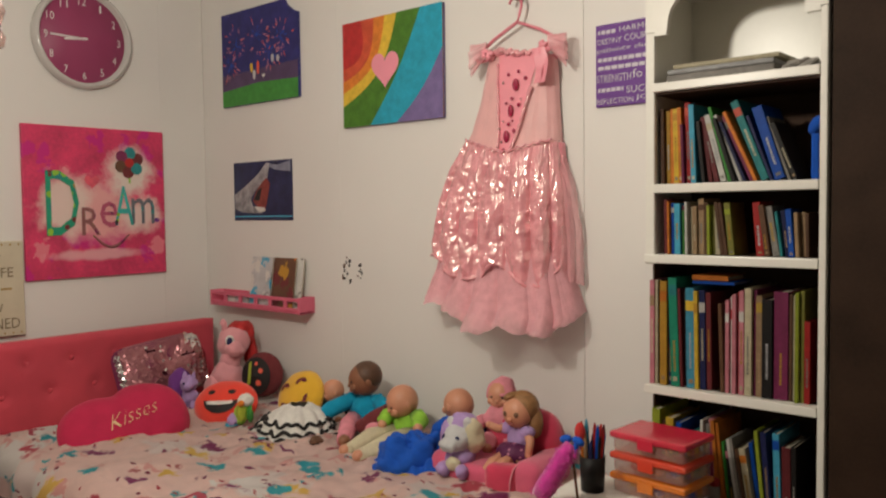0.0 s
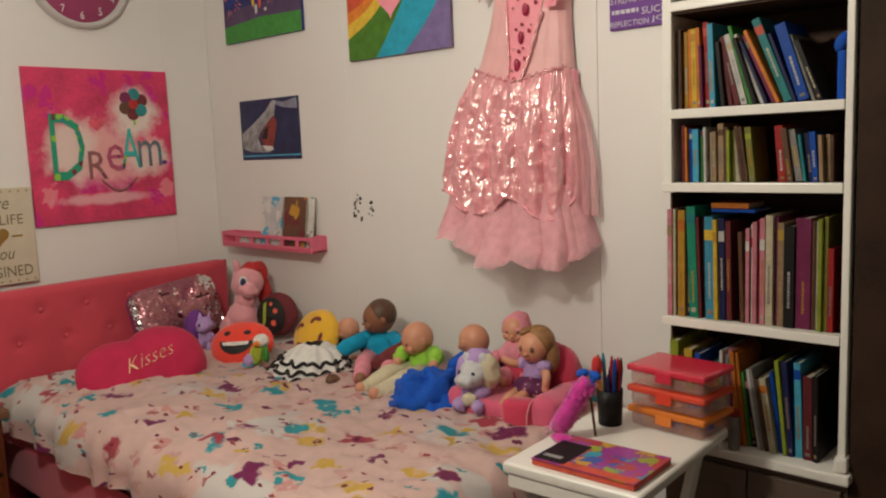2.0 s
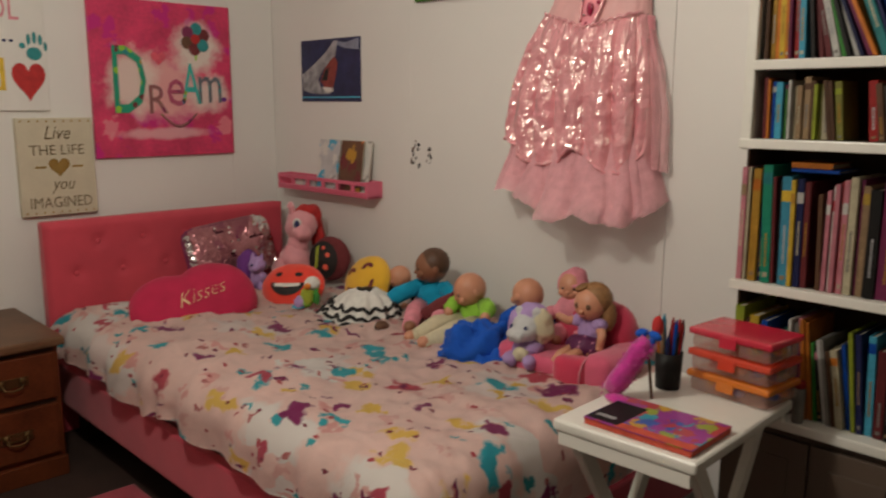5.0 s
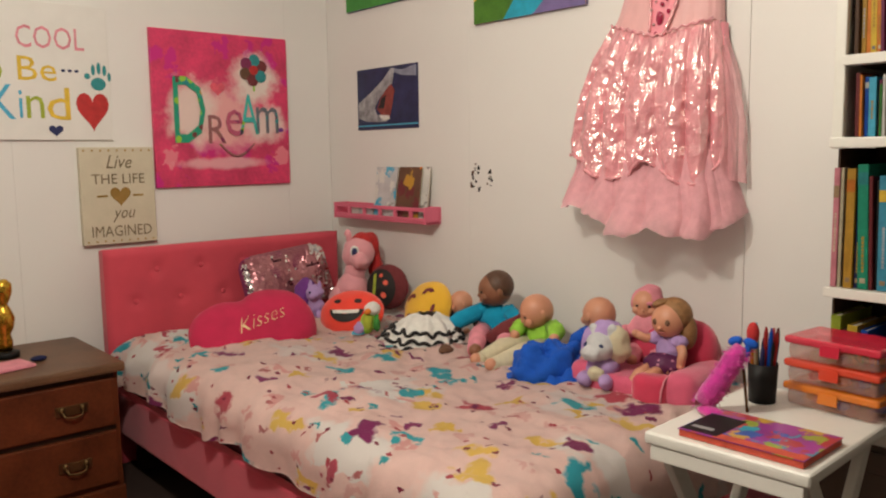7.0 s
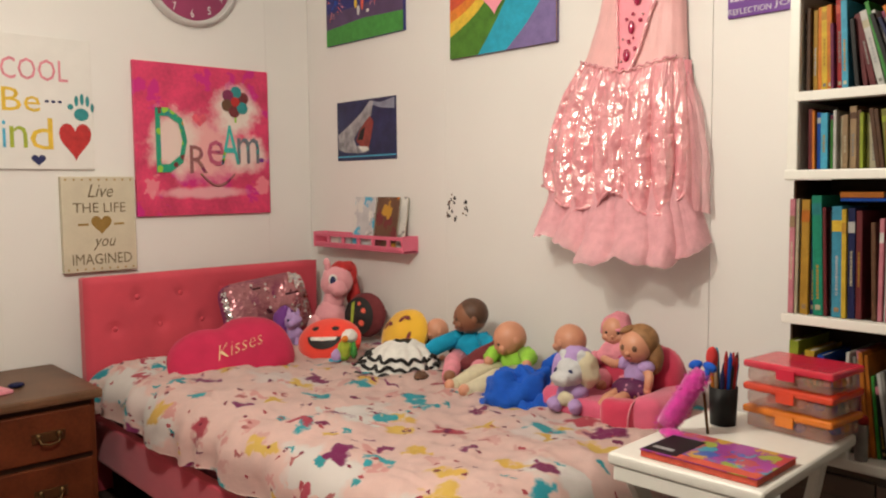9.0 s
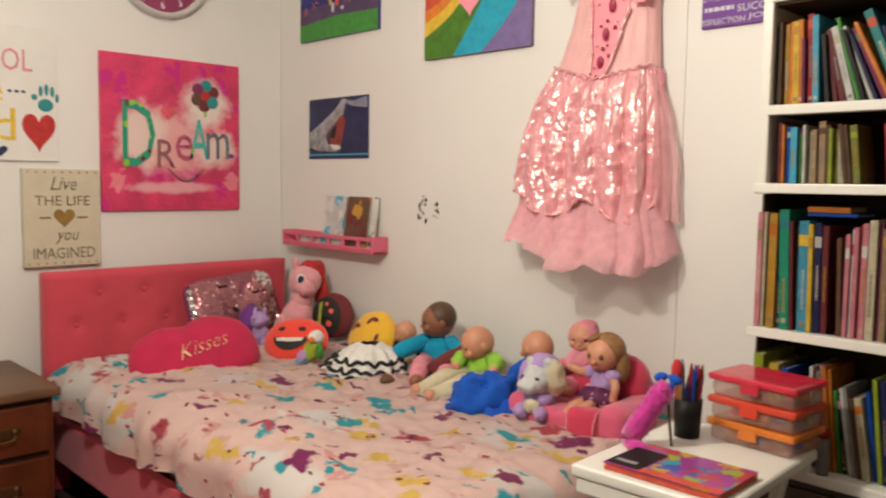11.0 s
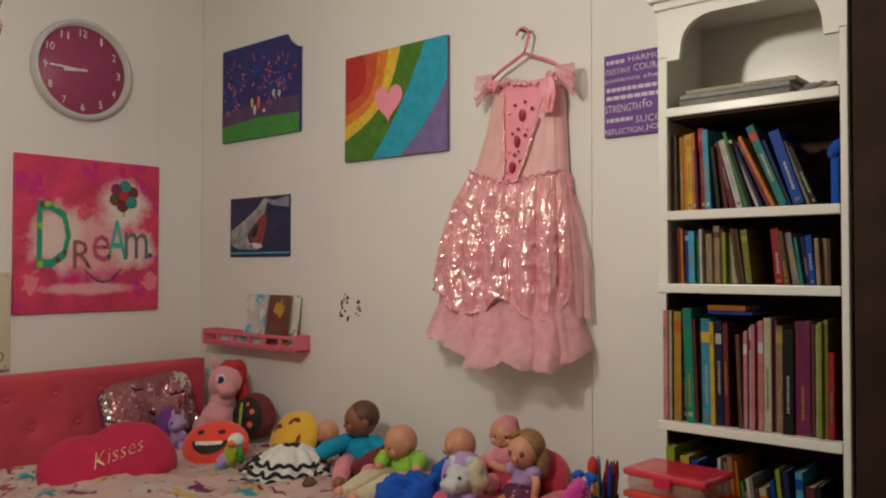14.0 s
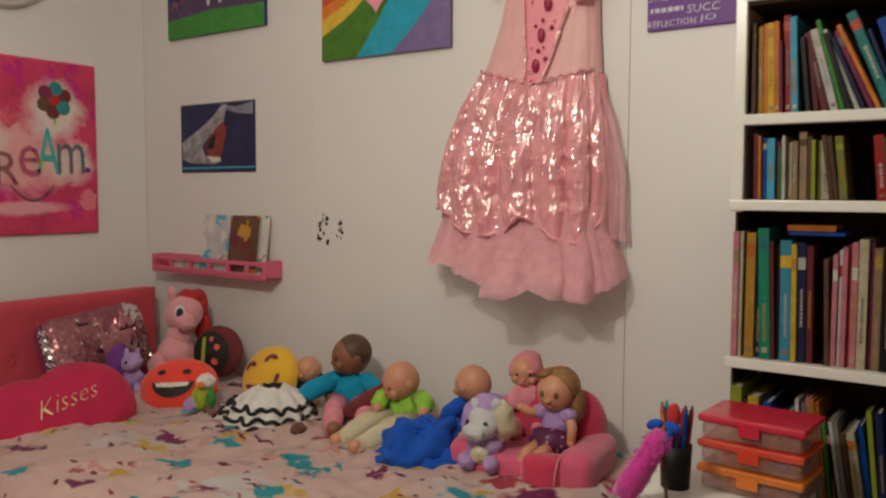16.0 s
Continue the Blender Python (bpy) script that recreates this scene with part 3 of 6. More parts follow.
def canvas(name, at, w, h, depth, material, label, category="picture", west=False, outline=None):
    """A stretched canvas or print fixed to a wall, its back on the wall; local x to the right, z up, face to -y."""
    c = thing(name, at, label, category, rz=90 if west else 0)
    bm = prism(bmesh.new(), outline, depth) if outline else boxed((-w / 2, -depth, -h / 2), (w / 2, 0, h / 2), min(0.004, depth / 3))
    part("canvas", bm, material, c)
    return c


def word(parent, body, cx, cz, w, h, y, material, label="", tilt=0, slant=0.0, thin=0.0):
    bm = letters(body, w, h, thin=thin, slant=slant)
    m = Matrix.Translation((cx, y, cz)) @ pose(0, 0, 0, 0, tilt, 0)
    return part("lettering", moved(bm, m), material, parent, label)


def cloud(m, centre, radii, colour, most):
    """A soft-edged, broken patch of paint on a material."""
    nt = m.node_tree
    b, n, l = nt.nodes["Principled BSDF"], nt.nodes.new, nt.links.new
    base = b.inputs["Base Color"].links[0].from_socket
    co, off, sca, ln, rng = n("ShaderNodeTexCoord"), n("ShaderNodeVectorMath"), n("ShaderNodeVectorMath"), n("ShaderNodeVectorMath"), n("ShaderNodeMapRange")
    off.inputs[1].default_value = tuple(-v for v in centre)
    sca.operation, ln.operation = "MULTIPLY", "LENGTH"
    sca.inputs[1].default_value = tuple(1 / v for v in radii)
    l(co.outputs["Object"], off.inputs[0])
    l(off.outputs[0], sca.inputs[0])
    l(sca.outputs[0], ln.inputs[0])
    ns, ad = n("ShaderNodeTexNoise"), n("ShaderNodeMath")
    ns.inputs["Scale"].default_value, ns.inputs["Detail"].default_value, ns.inputs["Roughness"].default_value = 9, 6, 0.7
    l(co.outputs["Object"], ns.inputs["Vector"])
    ad.operation = "MULTIPLY_ADD"
    ad.inputs[1].default_value = 1.3
    l(ns.outputs["Fac"], ad.inputs[0])
    l(ln.outputs["Value"], ad.inputs[2])
    rng.inputs["From Min"].default_value, rng.inputs["From Max"].default_value = 1.65, 1.15
    rng.inputs["To Max"].default_value = most
    l(ad.outputs[0], rng.inputs["Value"])
    mix = n("ShaderNodeMix")
    mix.data_type = "RGBA"
    mix.inputs["B"].default_value = (*colour, 1)
    l(rng.outputs[0], mix.inputs["Factor"])
    l(base, mix.inputs["A"])
    l(mix.outputs["Result"], b.inputs["Base Color"])


def dream():
    m = blotched(mat("dream_paint", (0.66, 0.05, 0.14), 0.5, var=0.35, scale=7, bump=0.2, fine=60), [
        (2.2, 0.30, 0.6, (0.1, 0, 0.4), [(0.76, 0.13, 0.19), (0.62, 0.02, 0.20), (0.72, 0.10, 0.16)]),
        (9, 0.42, 1.2, (1, 0, 0), [(0.80, 0.22, 0.28), None, (0.60, 0.02, 0.22), None])])
    for cx, cz, rx, rz, col, most in ((-0.01, -0.04, 0.30, 0.17, (0.82, 0.40, 0.40), 1.0), (-0.15, 0.0, 0.14, 0.17, (0.82, 0.66, 0.60), 0.9), (0.15, 0.14, 0.13, 0.15, (0.82, 0.70, 0.64), 1.0), (0.2, -0.05, 0.13, 0.10, (0.82, 0.70, 0.64), 0.8), (0.0, -0.235, 0.26, 0.03, (0.82, 0.45, 0.48), 0.8)):
        cloud(m, (cx, 0, cz), (rx, 9, rz), col, most)
    c = canvas("dream_canvas", (0, -0.573, 1.454), 0.655, 0.676, 0.02, m, "square pink canvas painted with the colourful word dream", west=True)
    patch = [
        ("D", -0.165, -0.002, 0.145, 0.285, blotched(mat("letter_patch_green", TINT["emerald"], 0.5), [(30, 0.5, 0.3, (0, 0, 0), [TINT["mustard"], None, TINT["leaf"], TINT["maroon"], TINT["teal"]])])),
        ("R", -0.040, -0.085, 0.085, 0.125, blotched(mat("letter_patch_brown", (0.30, 0.12, 0.12), 0.5), [(34, 0.5, 0.3, (0, 0, 2), [TINT["olive"], None, TINT["plum"], None])])),
        ("e", 0.045, -0.055, 0.085, 0.120, blotched(mat("letter_patch_rose", (0.50, 0.10, 0.18), 0.5), [(34, 0.5, 0.3, (0, 0, 3), [TINT["plum"], None, TINT["olive"], None])])),
        ("A", 0.118, -0.015, 0.095, 0.180, blotched(mat("letter_patch_aqua", (0.05, 0.45, 0.42), 0.5), [(34, 0.5, 0.3, (0, 0, 4), [TINT["leaf"], None, TINT["sky_blue"], None])])),
        ("m", 0.212, -0.040, 0.115, 0.120, blotched(mat("letter_patch_slate", (0.16, 0.17, 0.20), 0.5), [(34, 0.5, 0.3, (0, 0, 5), [TINT["teal"], None, TINT["plum"], None])])),
    ]
    for body, cx, cz, w, h, mm in patch:
        word(c, body, cx, cz, w, h, -0.0245, mm)
    bm = bmesh.new()
    tube(bm, [(-0.03 + 0.17 * t, -0.023, -0.15 - 0.055 * math.sin(math.pi * t)) for t in [i / 10 for i in range(11)]], [0.003 + 0.004 * math.sin(math.pi * i / 10) for i in range(11)], n=6)
    part("swash", bm, patch[1][5], c)
    for i in range(6):
        a = 2 * math.pi * i / 6 + 0.4
        part("petal", flat_poly(round_outline(0.150 + 0.045 * math.cos(a), 0.185 + 0.045 * math.sin(a), 0.028, 0.028), -0.0240 - 0.0002 * i), [paint("maroon"), paint("teal"), paint("plum"), paint("brown")][i % 4], c)
    part("flower_heart", flat_poly(round_outline(0.150, 0.185, 0.022, 0.022), -0.0258), paint("red"), c)
    part("stem", boxed((0.146, -0.0245, 0.09), (0.154, -0.022, 0.15)), paint("leaf"), c)
    part("heart_mark", flat_poly(heart_outline(-0.03, 0.09, 0.07, 0.06), -0.0242), mat("faded_rose_paint", (0.72, 0.11, 0.16), 0.6, var=0.3, scale=30), c)
    part("dot", flat_poly(round_outline(0.282, -0.085, 0.014, 0.010), -0.024), paint("purple"), c)


dream()


def clock():
    c = thing("wall_clock", (0, -0.622, 2.184), "round wall clock with magenta face and white rim", "clock", rz=90)
    R = 0.222

    def ring(profile, n=64):
        bm = bmesh.new()
        lathe(bm, (0, 0, 0), profile, 0, n)
        return moved(bm, pose(0, 0, 0, 90, 0, 0))

    part("rim", ring([(R - 0.004, 0.0), (R, 0.012), (R - 0.003, 0.044), (R - 0.014, 0.056), (R - 0.022, 0.050), (R - 0.028, 0.020), (0.02, 0.019)]), mat("clock_rim", (0.60, 0.58, 0.56), 0.15, var=0.03), c, "glossy white rim")
    face = mat("clock_face", (0.34, 0.055, 0.14), 0.45, var=0.05)
    part("face", ring([(R - 0.026, 0.0205), (R - 0.028, 0.024), (0.01, 0.0242)]), face, c, "magenta dial")
    wht = mat("clock_white", (0.80, 0.74, 0.74), 0.5, var=0.02)
    for k in range(1, 13):
        a = radians(90 - 30 * k)
        word(c, str(k), (R - 0.058) * math.cos(a), (R - 0.058) * math.sin(a), 0.017 * len(str(k)) if k != 1 else 0.009, 0.034, -0.0252, wht)
    for nm, ang, ln, wd in (("hour_hand", 263, 0.085, 0.005), ("minute_hand", 271, 0.145, 0.004)):
        a = radians(90 - ang)
        bm = boxed((-0.02, -0.0275, -wd), (ln, -0.0262, wd), 0.0005)
        part(nm, moved(bm, pose(0, 0, 0, 0, -math.degrees(a), 0)), wht, c)
    bm = bmesh.new()
    ball(bm, (0, -0.027, 0), (0.007, 0.003, 0.007), u=10, v=6)
    part("hub", bm, wht, c)


clock()


def rainbow():
    w, h, d = 0.556, 0.430, 0.015
    c = canvas("rainbow_canvas", (1.348, 0, 1.964), w, h, d, mat("wrapped_canvas_side", (0.16, 0.13, 0.24), 0.7, var=0.2), "canvas painted with rainbow bands and a pink heart")

    def pt(u, v):
        return ((u - 0.5) * w, (v - 0.5) * h)

    bands = [("coral", (0, 0.56), (0.20, 1)), ("orange", (0, 0.44), (0.335, 1)), ("yellow", (0, 0.33), (0.45, 1)), ("green", (0, 0.20), (0.57, 1)),
             ("sky_blue", (0.29, 0), (0.80, 1)), ("lavender", (0.56, 0), (1, 0.62))]
    part("band", flat_poly([pt(0, 0), pt(1, 0), pt(1, 1), pt(0, 1)], -d - 0.0004), paint("red"), c)
    for i, (col, a, b) in enumerate(bands):
        curve = []
        for k in range(15):
            t = k / 14
            bow = (0.10 if i < 4 else 0.03) * math.sin(math.pi * t)
            curve.append((a[0] + (b[0] - a[0]) * t + bow, a[1] + (b[1] - a[1]) * t - bow))
        pts = [pt(*q) for q in curve]
        if b[1] == 1:
            pts.append(pt(1, 1))
        pts.append(pt(1, 0))
        if a[0] == 0:
            pts.append(pt(0, 0))
        m = paint(col)
        if col == "lavender":
            m = mat("greyed_purple_paint", (0.20, 0.15, 0.34), 0.6, var=0.2, scale=30, bump=0.25)
        if col == "coral":
            m = mat("red_orange_paint", (0.62, 0.09, 0.04), 0.6, var=0.2, scale=30, bump=0.25)
        if col == "sky_blue":
            m = mat("turquoise_paint", (0.02, 0.36, 0.52), 0.6, var=0.2, scale=30, bump=0.25)
        if col == "green":
            m = mat("moss_paint", (0.07, 0.20, 0.02), 0.6, var=0.3, scale=30, bump=0.25)
        part("band", flat_poly(pts, -d - 0.0008 - 0.0006 * i), m, c)
    part("heart", flat_poly(heart_outline(-0.025, -0.005, 0.155, 0.145), -d - 0.006), mat("heart_pink", (0.90, 0.33, 0.42), 0.6, var=0.05), c, "pale pink heart")


rainbow()


def fireworks():
    w, h, d = 0.58, 0.445, 0.015
    out = [(-w / 2, -h / 2), (w / 2, -h / 2), (w / 2, h / 2 - 0.07), (w / 2 - 0.04, h / 2 - 0.055), (w / 2 - 0.08, h / 2 - 0.025), (w / 2 - 0.095, h / 2), (-w / 2, h / 2)]
    c = canvas("fireworks_canvas", (0.484, 0, 2.135), w, h, d, mat("night_blue_paint", (0.03, 0.03, 0.17), 0.6, var=0.35, scale=18, bump=0.3), "dark blue canvas with painted fireworks and one torn corner", outline=out)
    part("lawn", flat_poly([(-w / 2, -h / 2), (w / 2, -h / 2), (w / 2, -h / 2 + 0.085), (0, -h / 2 + 0.095), (-w / 2, -h / 2 + 0.075)], -d - 0.0012), paint("green"), c)
    part("dusk_band", flat_poly([(-w / 2, -h / 2 + 0.07), (w / 2, -h / 2 + 0.08), (w / 2, -h / 2 + 0.165), (-w / 2, -h / 2 + 0.15)], -d - 0.0008), mat("dusk_paint", (0.10, 0.06, 0.14), 0.6, var=0.3), c)
    rng = random.Random(4)
    for cx, cz in ((-0.17, 0.07), (0.0, 0.09), (0.17, 0.06), (-0.22, -0.02), (0.09, 0.0)):
        for col, r0, r1, n in (("blue", 0.005, 0.045, 12), ("pink", 0.04, 0.085, 14), ("coral", 0.05, 0.095, 7)):
            bm = bmesh.new()
            for k in range(n):
                a, rr = rng.uniform(0, 6.283), rng.uniform(r0, r1)
                l, wd = rng.uniform(0.012, 0.026), 0.0028
                m = pose(cx + rr * math.cos(a), -d - 0.0016 - 0.0003 * (k % 3), cz + rr * math.sin(a), 0, -math.degrees(a), 0)
                qs = [m @ Vector(q) for q in ((-l / 2, 0, -wd), (l / 2, 0, -wd * 0.3), (l / 2, 0, wd * 0.3), (-l / 2, 0, wd))]
                if all(abs(q.x) < w / 2 and abs(q.z) < h / 2 and not (q.x > w / 2 - 0.1 and q.z > h / 2 - 0.075) for q in qs):
                    bm.faces.new([bm.verts.new(q) for q in qs])
            tagged(part("burst", bm, paint(col), c), kind="stuff")
    for x, z, col, hh in ((-0.05, -0.055, "yellow", 0.05), (0.0, -0.06, "coral", 0.07), (-0.03, -0.09, "silver", 0.05), (0.11, -0.03, "silver", 0.04), (0.15, -0.035, "silver", 0.035), (0.04, -0.10, "white", 0.018)):
        part("figure_mark", flat_poly(round_outline(x, z, 0.011, hh / 2, 10, 0.1), -d - 0.0026), paint(col), c)


fireworks()


def shark():
    w, h = 0.45, 0.279
    c = canvas("shark_print", (0.476, 0, 1.501), w, h, 0.004, mat("deep_blue_print", (0.02, 0.03, 0.09), 0.35, var=0.5, scale=14, bump=0), "glossy print of an open-mouthed shark in dark water", "poster")

    def poly(pts, y, m, nm):
        part(nm, flat_poly([((u - 0.5) * w, (v - 0.5) * h) for u, v in pts], y), m, c)

    poly([(0.02, 0.45), (0.25, 0.62), (0.45, 0.80), (0.58, 0.97), (0.64, 0.96), (0.60, 0.72), (0.50, 0.62), (0.38, 0.50), (0.30, 0.36), (0.34, 0.24), (0.50, 0.16), (0.56, 0.20), (0.50, 0.12), (0.36, 0.12), (0.15, 0.14), (0.02, 0.20)], -0.0048, mat("shark_skin_print", (0.32, 0.32, 0.34), 0.4, var=0.75, scale=22, bump=0), "shark_body")
    poly([(0.58, 0.97), (0.76, 0.92), (0.98, 0.98), (0.98, 0.80), (0.75, 0.84), (0.62, 0.90)], -0.0046, mat("spray_print", (0.24, 0.26, 0.34), 0.4, var=0.5, scale=20, bump=0), "spray")
    poly([(0.58, 0.72), (0.64, 0.62), (0.60, 0.40), (0.55, 0.18), (0.42, 0.22), (0.34, 0.33), (0.40, 0.50), (0.50, 0.64)], -0.0052, mat("mouth_print", (0.26, 0.05, 0.04), 0.4, var=0.5, scale=20, bump=0), "mouth")
    poly([(0.50, 0.55), (0.46, 0.34), (0.36, 0.34), (0.42, 0.50)], -0.0056, paint("black"), "throat")
    poly([(0.36, 0.24), (0.54, 0.22), (0.56, 0.16), (0.45, 0.14)], -0.0058, paint("white"), "teeth")
    poly([(0.0, 0.055), (1, 0.06), (1, 0.082), (0, 0.078)], -0.0052, paint("sky_blue"), "stripe")


shark()


def purple_sign():
    w, h = 0.32, 0.262
    c = canvas("word_sign", (2.435, 0, 1.856), w, h, 0.012, mat("purple_sign_paint", (0.15, 0.045, 0.28), 0.5, var=0.08), "purple wall sign covered with pale printed words", "sign")
    wht = mat("sign_lettering", (0.62, 0.58, 0.66), 0.5, var=0.03)
    for body, cx, cz, ww, hh in (("HARMO", -0.018, 0.108, 0.110, 0.018), ("COURA", -0.008, 0.079, 0.095, 0.021), ("DESTINY", -0.108, 0.076, 0.085, 0.017), ("patience cher", -0.055, 0.047, 0.195, 0.020),
                               ("STRENGTH", -0.093, -0.042, 0.122, 0.024), ("fo", -0.010, -0.036, 0.034, 0.026), ("SUCC", -0.006, -0.083, 0.085, 0.021), ("REFLECTION", -0.090, -0.114, 0.130, 0.017), ("JO", 0.006, -0.112, 0.045, 0.020)):
        word(c, body, cx, cz, ww, hh, -0.0135, wht)
    for i, (x0, x1, z) in enumerate(((-0.15, -0.085, 0.106), (-0.15, 0.06, 0.018), (-0.15, 0.06, -0.008), (-0.15, -0.06, -0.078), (0.08, 0.15, 0.10), (0.1, 0.15, 0.05), (0.08, 0.15, 0.0), (0.08, 0.15, -0.05), (0.08, 0.15, -0.1))):
        bm = bmesh.new()
        x = x0
        while x < x1 - 0.004:
            n = 0.008 + 0.006 * ((i * 7 + int(x * 1000)) % 3)
            box(bm, (x, -0.0137, z - 0.006), (min(x + n, x1), -0.0122, z + 0.006))
            x += n + 0.004
        tagged(part("word_bar", bm, wht, c), kind="stuff")


purple_sign()


def live_canvas():
    w, h = 0.302, 0.398
    c = canvas("motto_canvas", (0, -1.065, 1.092), w, h, 0.03, mat("cream_canvas", (0.62, 0.56, 0.42), 0.7, var=0.06, scale=14, bump=0.2), "cream canvas with a motto and gold heart on the headboard", "sign", west=True)
    ink = mat("motto_ink", (0.20, 0.15, 0.09), 0.6, var=0.1)
    goldm = mat("gold_leaf", (0.42, 0.27, 0.08), 0.35, metal=0.6, var=0.15)
    for body, cx, cz, ww, hh in (("Live", 0.005, 0.140, 0.105, 0.055), ("THE LIFE", 0.0, 0.070, 0.215, 0.040), ("you", 0.015, -0.085, 0.095, 0.050), ("IMAGINED", 0.005, -0.145, 0.245, 0.045)):
        word(c, body, cx, cz, ww, hh, -0.0312, ink, slant=0.35 if body in ("Live", "you") else 0.0)
    part("heart", flat_poly(heart_outline(0.005, -0.005, 0.085, 0.080), -0.0315), goldm, c, "gold heart")
    for s in (-1, 1):
        part("arrow", boxed((0.005 + s * 0.052 - 0.0, -0.0315, -0.004), (0.005 + s * 0.095, -0.0302, 0.004)) if s > 0 else boxed((-0.09, -0.0315, -0.004), (-0.047, -0.0302, 0.004)), goldm, c)
    for i in range(9):
        for z in (-h / 2 + 0.013, h / 2 - 0.013):
            part("gold_dot", flat_poly(round_outline(-w / 2 + 0.018 + i * (w - 0.036) / 8, z, 0.0045, 0.0045, 8), -0.0308), goldm, c)


live_canvas()


def kind_poster():
    c = canvas("kind_poster", (0, -1.50, 1.585), 0.86, 0.53, 0.016, mat("white_board", (0.78, 0.76, 0.72), 0.6, var=0.04), "white board with bright hand-painted words and a heart", "poster", west=True)

    def at(y, z):
        return y + 1.50, z - 1.585

    for body, y0, y1, z0, z1, col in (("IS", -1.60, -1.468, 1.665, 1.755, "black"), ("COOL", -1.415, -1.165, 1.672, 1.758, "pink"), ("to", -1.56, -1.468, 1.545, 1.625, "lime"), ("Be", -1.415, -1.275, 1.548, 1.640, "yellow"),
                                    ("K", -1.515, -1.432, 1.400, 1.530, "sky_blue"), ("i", -1.418, -1.405, 1.405, 1.510, "sky_blue"), ("n", -1.392, -1.328, 1.405, 1.490, "lime"), ("d", -1.318, -1.232, 1.400, 1.525, "yellow")):
        cx, cz = at((y0 + y1) / 2, (z0 + z1) / 2)
        word(c, body, cx, cz, y1 - y0, z1 - z0, -0.0172, paint(col))
    for i in range(3):
        cx, cz = at(-1.25 + 0.025 * i, 1.592)
        part("dot", flat_poly(round_outline(cx, cz, 0.009, 0.006, 8), -0.0172), paint("navy"), c)
    cx, cz = at(-1.145, 1.431)
    part("heart", flat_poly(heart_outline(cx, cz, 0.128, 0.155), -0.0174), paint("red"), c, "red heart")
    cx, cz = at(-1.29, 1.355)
    part("small_heart", flat_poly(heart_outline(cx, cz, 0.055, 0.045), -0.0174), paint("navy"), c)
    cx, cz = at(-1.118, 1.545)
    bm = bmesh.new()
    for i, (dx, dz, a, b) in enumerate(((0, 0, 0.030, 0.026), (-0.042, 0.03, 0.012, 0.012), (-0.018, 0.055, 0.008, 0.022), (0.004, 0.062, 0.008, 0.024), (0.026, 0.055, 0.008, 0.022), (0.044, 0.03, 0.007, 0.018))):
        bm.faces.new([bm.verts.new((x, -0.0174 - 0.0003 * i, z)) for x, z in round_outline(cx + dx, cz + dz, a, b, 12)])
    part("paint_splash", bm, paint("teal"), c, "teal paint splash")


kind_poster()


def stickers():
    rng = random.Random(8)
    c = thing("wall_sticker", (1.09, 0, 1.145), "cluster of small black wall stickers on the panel", "sticker")
    for i in range(24):
        u, v = rng.uniform(-0.062, 0.062), rng.uniform(-0.062, 0.062)
        if abs(u) < 0.02 and abs(v) < 0.03:
            u += 0.04
        s = rng.uniform(0.004, 0.0095)
        part("decal", flat_poly(round_outline(u, v, s, s * rng.uniform(0.6, 1.5), 9, 0.35, i), -0.0012 - 0.0002 * (i % 3)), paint("black") if i % 4 else paint("brown"), c)


stickers()


def wall_rack():
    r = thing("wall_rack", (0.497, 0, 0.987), "pink painted wooden wall rack holding leaflets", "shelf")
    L = 0.343
    part("base_board", boxed((-L, -0.086, -0.037), (L, -0.002, -0.027), 0.002), M_TRIMPINK, r)
    part("back_board", boxed((-L, -0.012, -0.026), (L, -0.001, 0.034), 0.002), M_TRIMPINK, r)
    for s in (-1, 1):
        x = s * (L - 0.006)
        part("end_board", boxed((x - 0.006, -0.091, -0.038), (x + 0.006, -0.0125, 0.036), 0.002), M_TRIMPINK, r)
    part("front_rail", boxed((-L + 0.013, -0.090, 0.016), (L - 0.013, -0.080, 0.032), 0.002), M_TRIMPINK, r)
    part("front_rail", boxed((-L + 0.013, -0.090, -0.026), (L - 0.013, -0.080, -0.012), 0.002), M_TRIMPINK, r)
    for x in (-0.22, -0.10, 0.02, 0.13, 0.24):
        part("rail_post", boxed((x - 0.010, -0.089, -0.0115), (x + 0.010, -0.081, 0.0155)), M_TRIMPINK, r)
    for x, c1, c2, w, nm in ((0.435, "silver", "sky_blue", 0.155, "pale blue leaflet standing in the pink wall rack"), (0.602, "brown", "orange", 0.155, "brown and orange leaflet standing in the pink wall rack"), (0.672, "white", "grey", 0.12, "white leaflet standing in the pink wall rack")):
        b = thing("leaflet", (x, -0.075 if c1 != "white" else -0.045, 0.933), nm, "leaflet", "leaflets in the rack")
        m = blotched(mat(c1 + "_leaflet", TINT[c1], 0.4, var=0.2), [(16, 0.55, 1.4, (x, 0, 0), [TINT[c2], None, TINT["white"] if c1 != "brown" else TINT["mustard"], TINT["grey"] if c1 != "brown" else TINT["maroon"], None])])
        part("cover", boxed((0, -0.0015, 0), (w, 0.0015, 0.235)), m, b)
        part("page_block", boxed((0.002, 0.0018, 0.002), (w - 0.002, 0.007, 0.232)), M_PAGES, b)
        b.matrix_world = pose(x, -0.066 if c1 != "white" else -0.048, 0.9585, -8, 0, 0)
    for x, col in ((0.24, "white"), (0.33, "silver")):
        b = thing("card", (x, -0.07, 0.9585), "small pale card lying in the wall rack", "card")
        part("sheet", boxed((0, 0, 0), (0.1, 0.03, 0.042), 0.002), paint(col), b)


wall_rack()


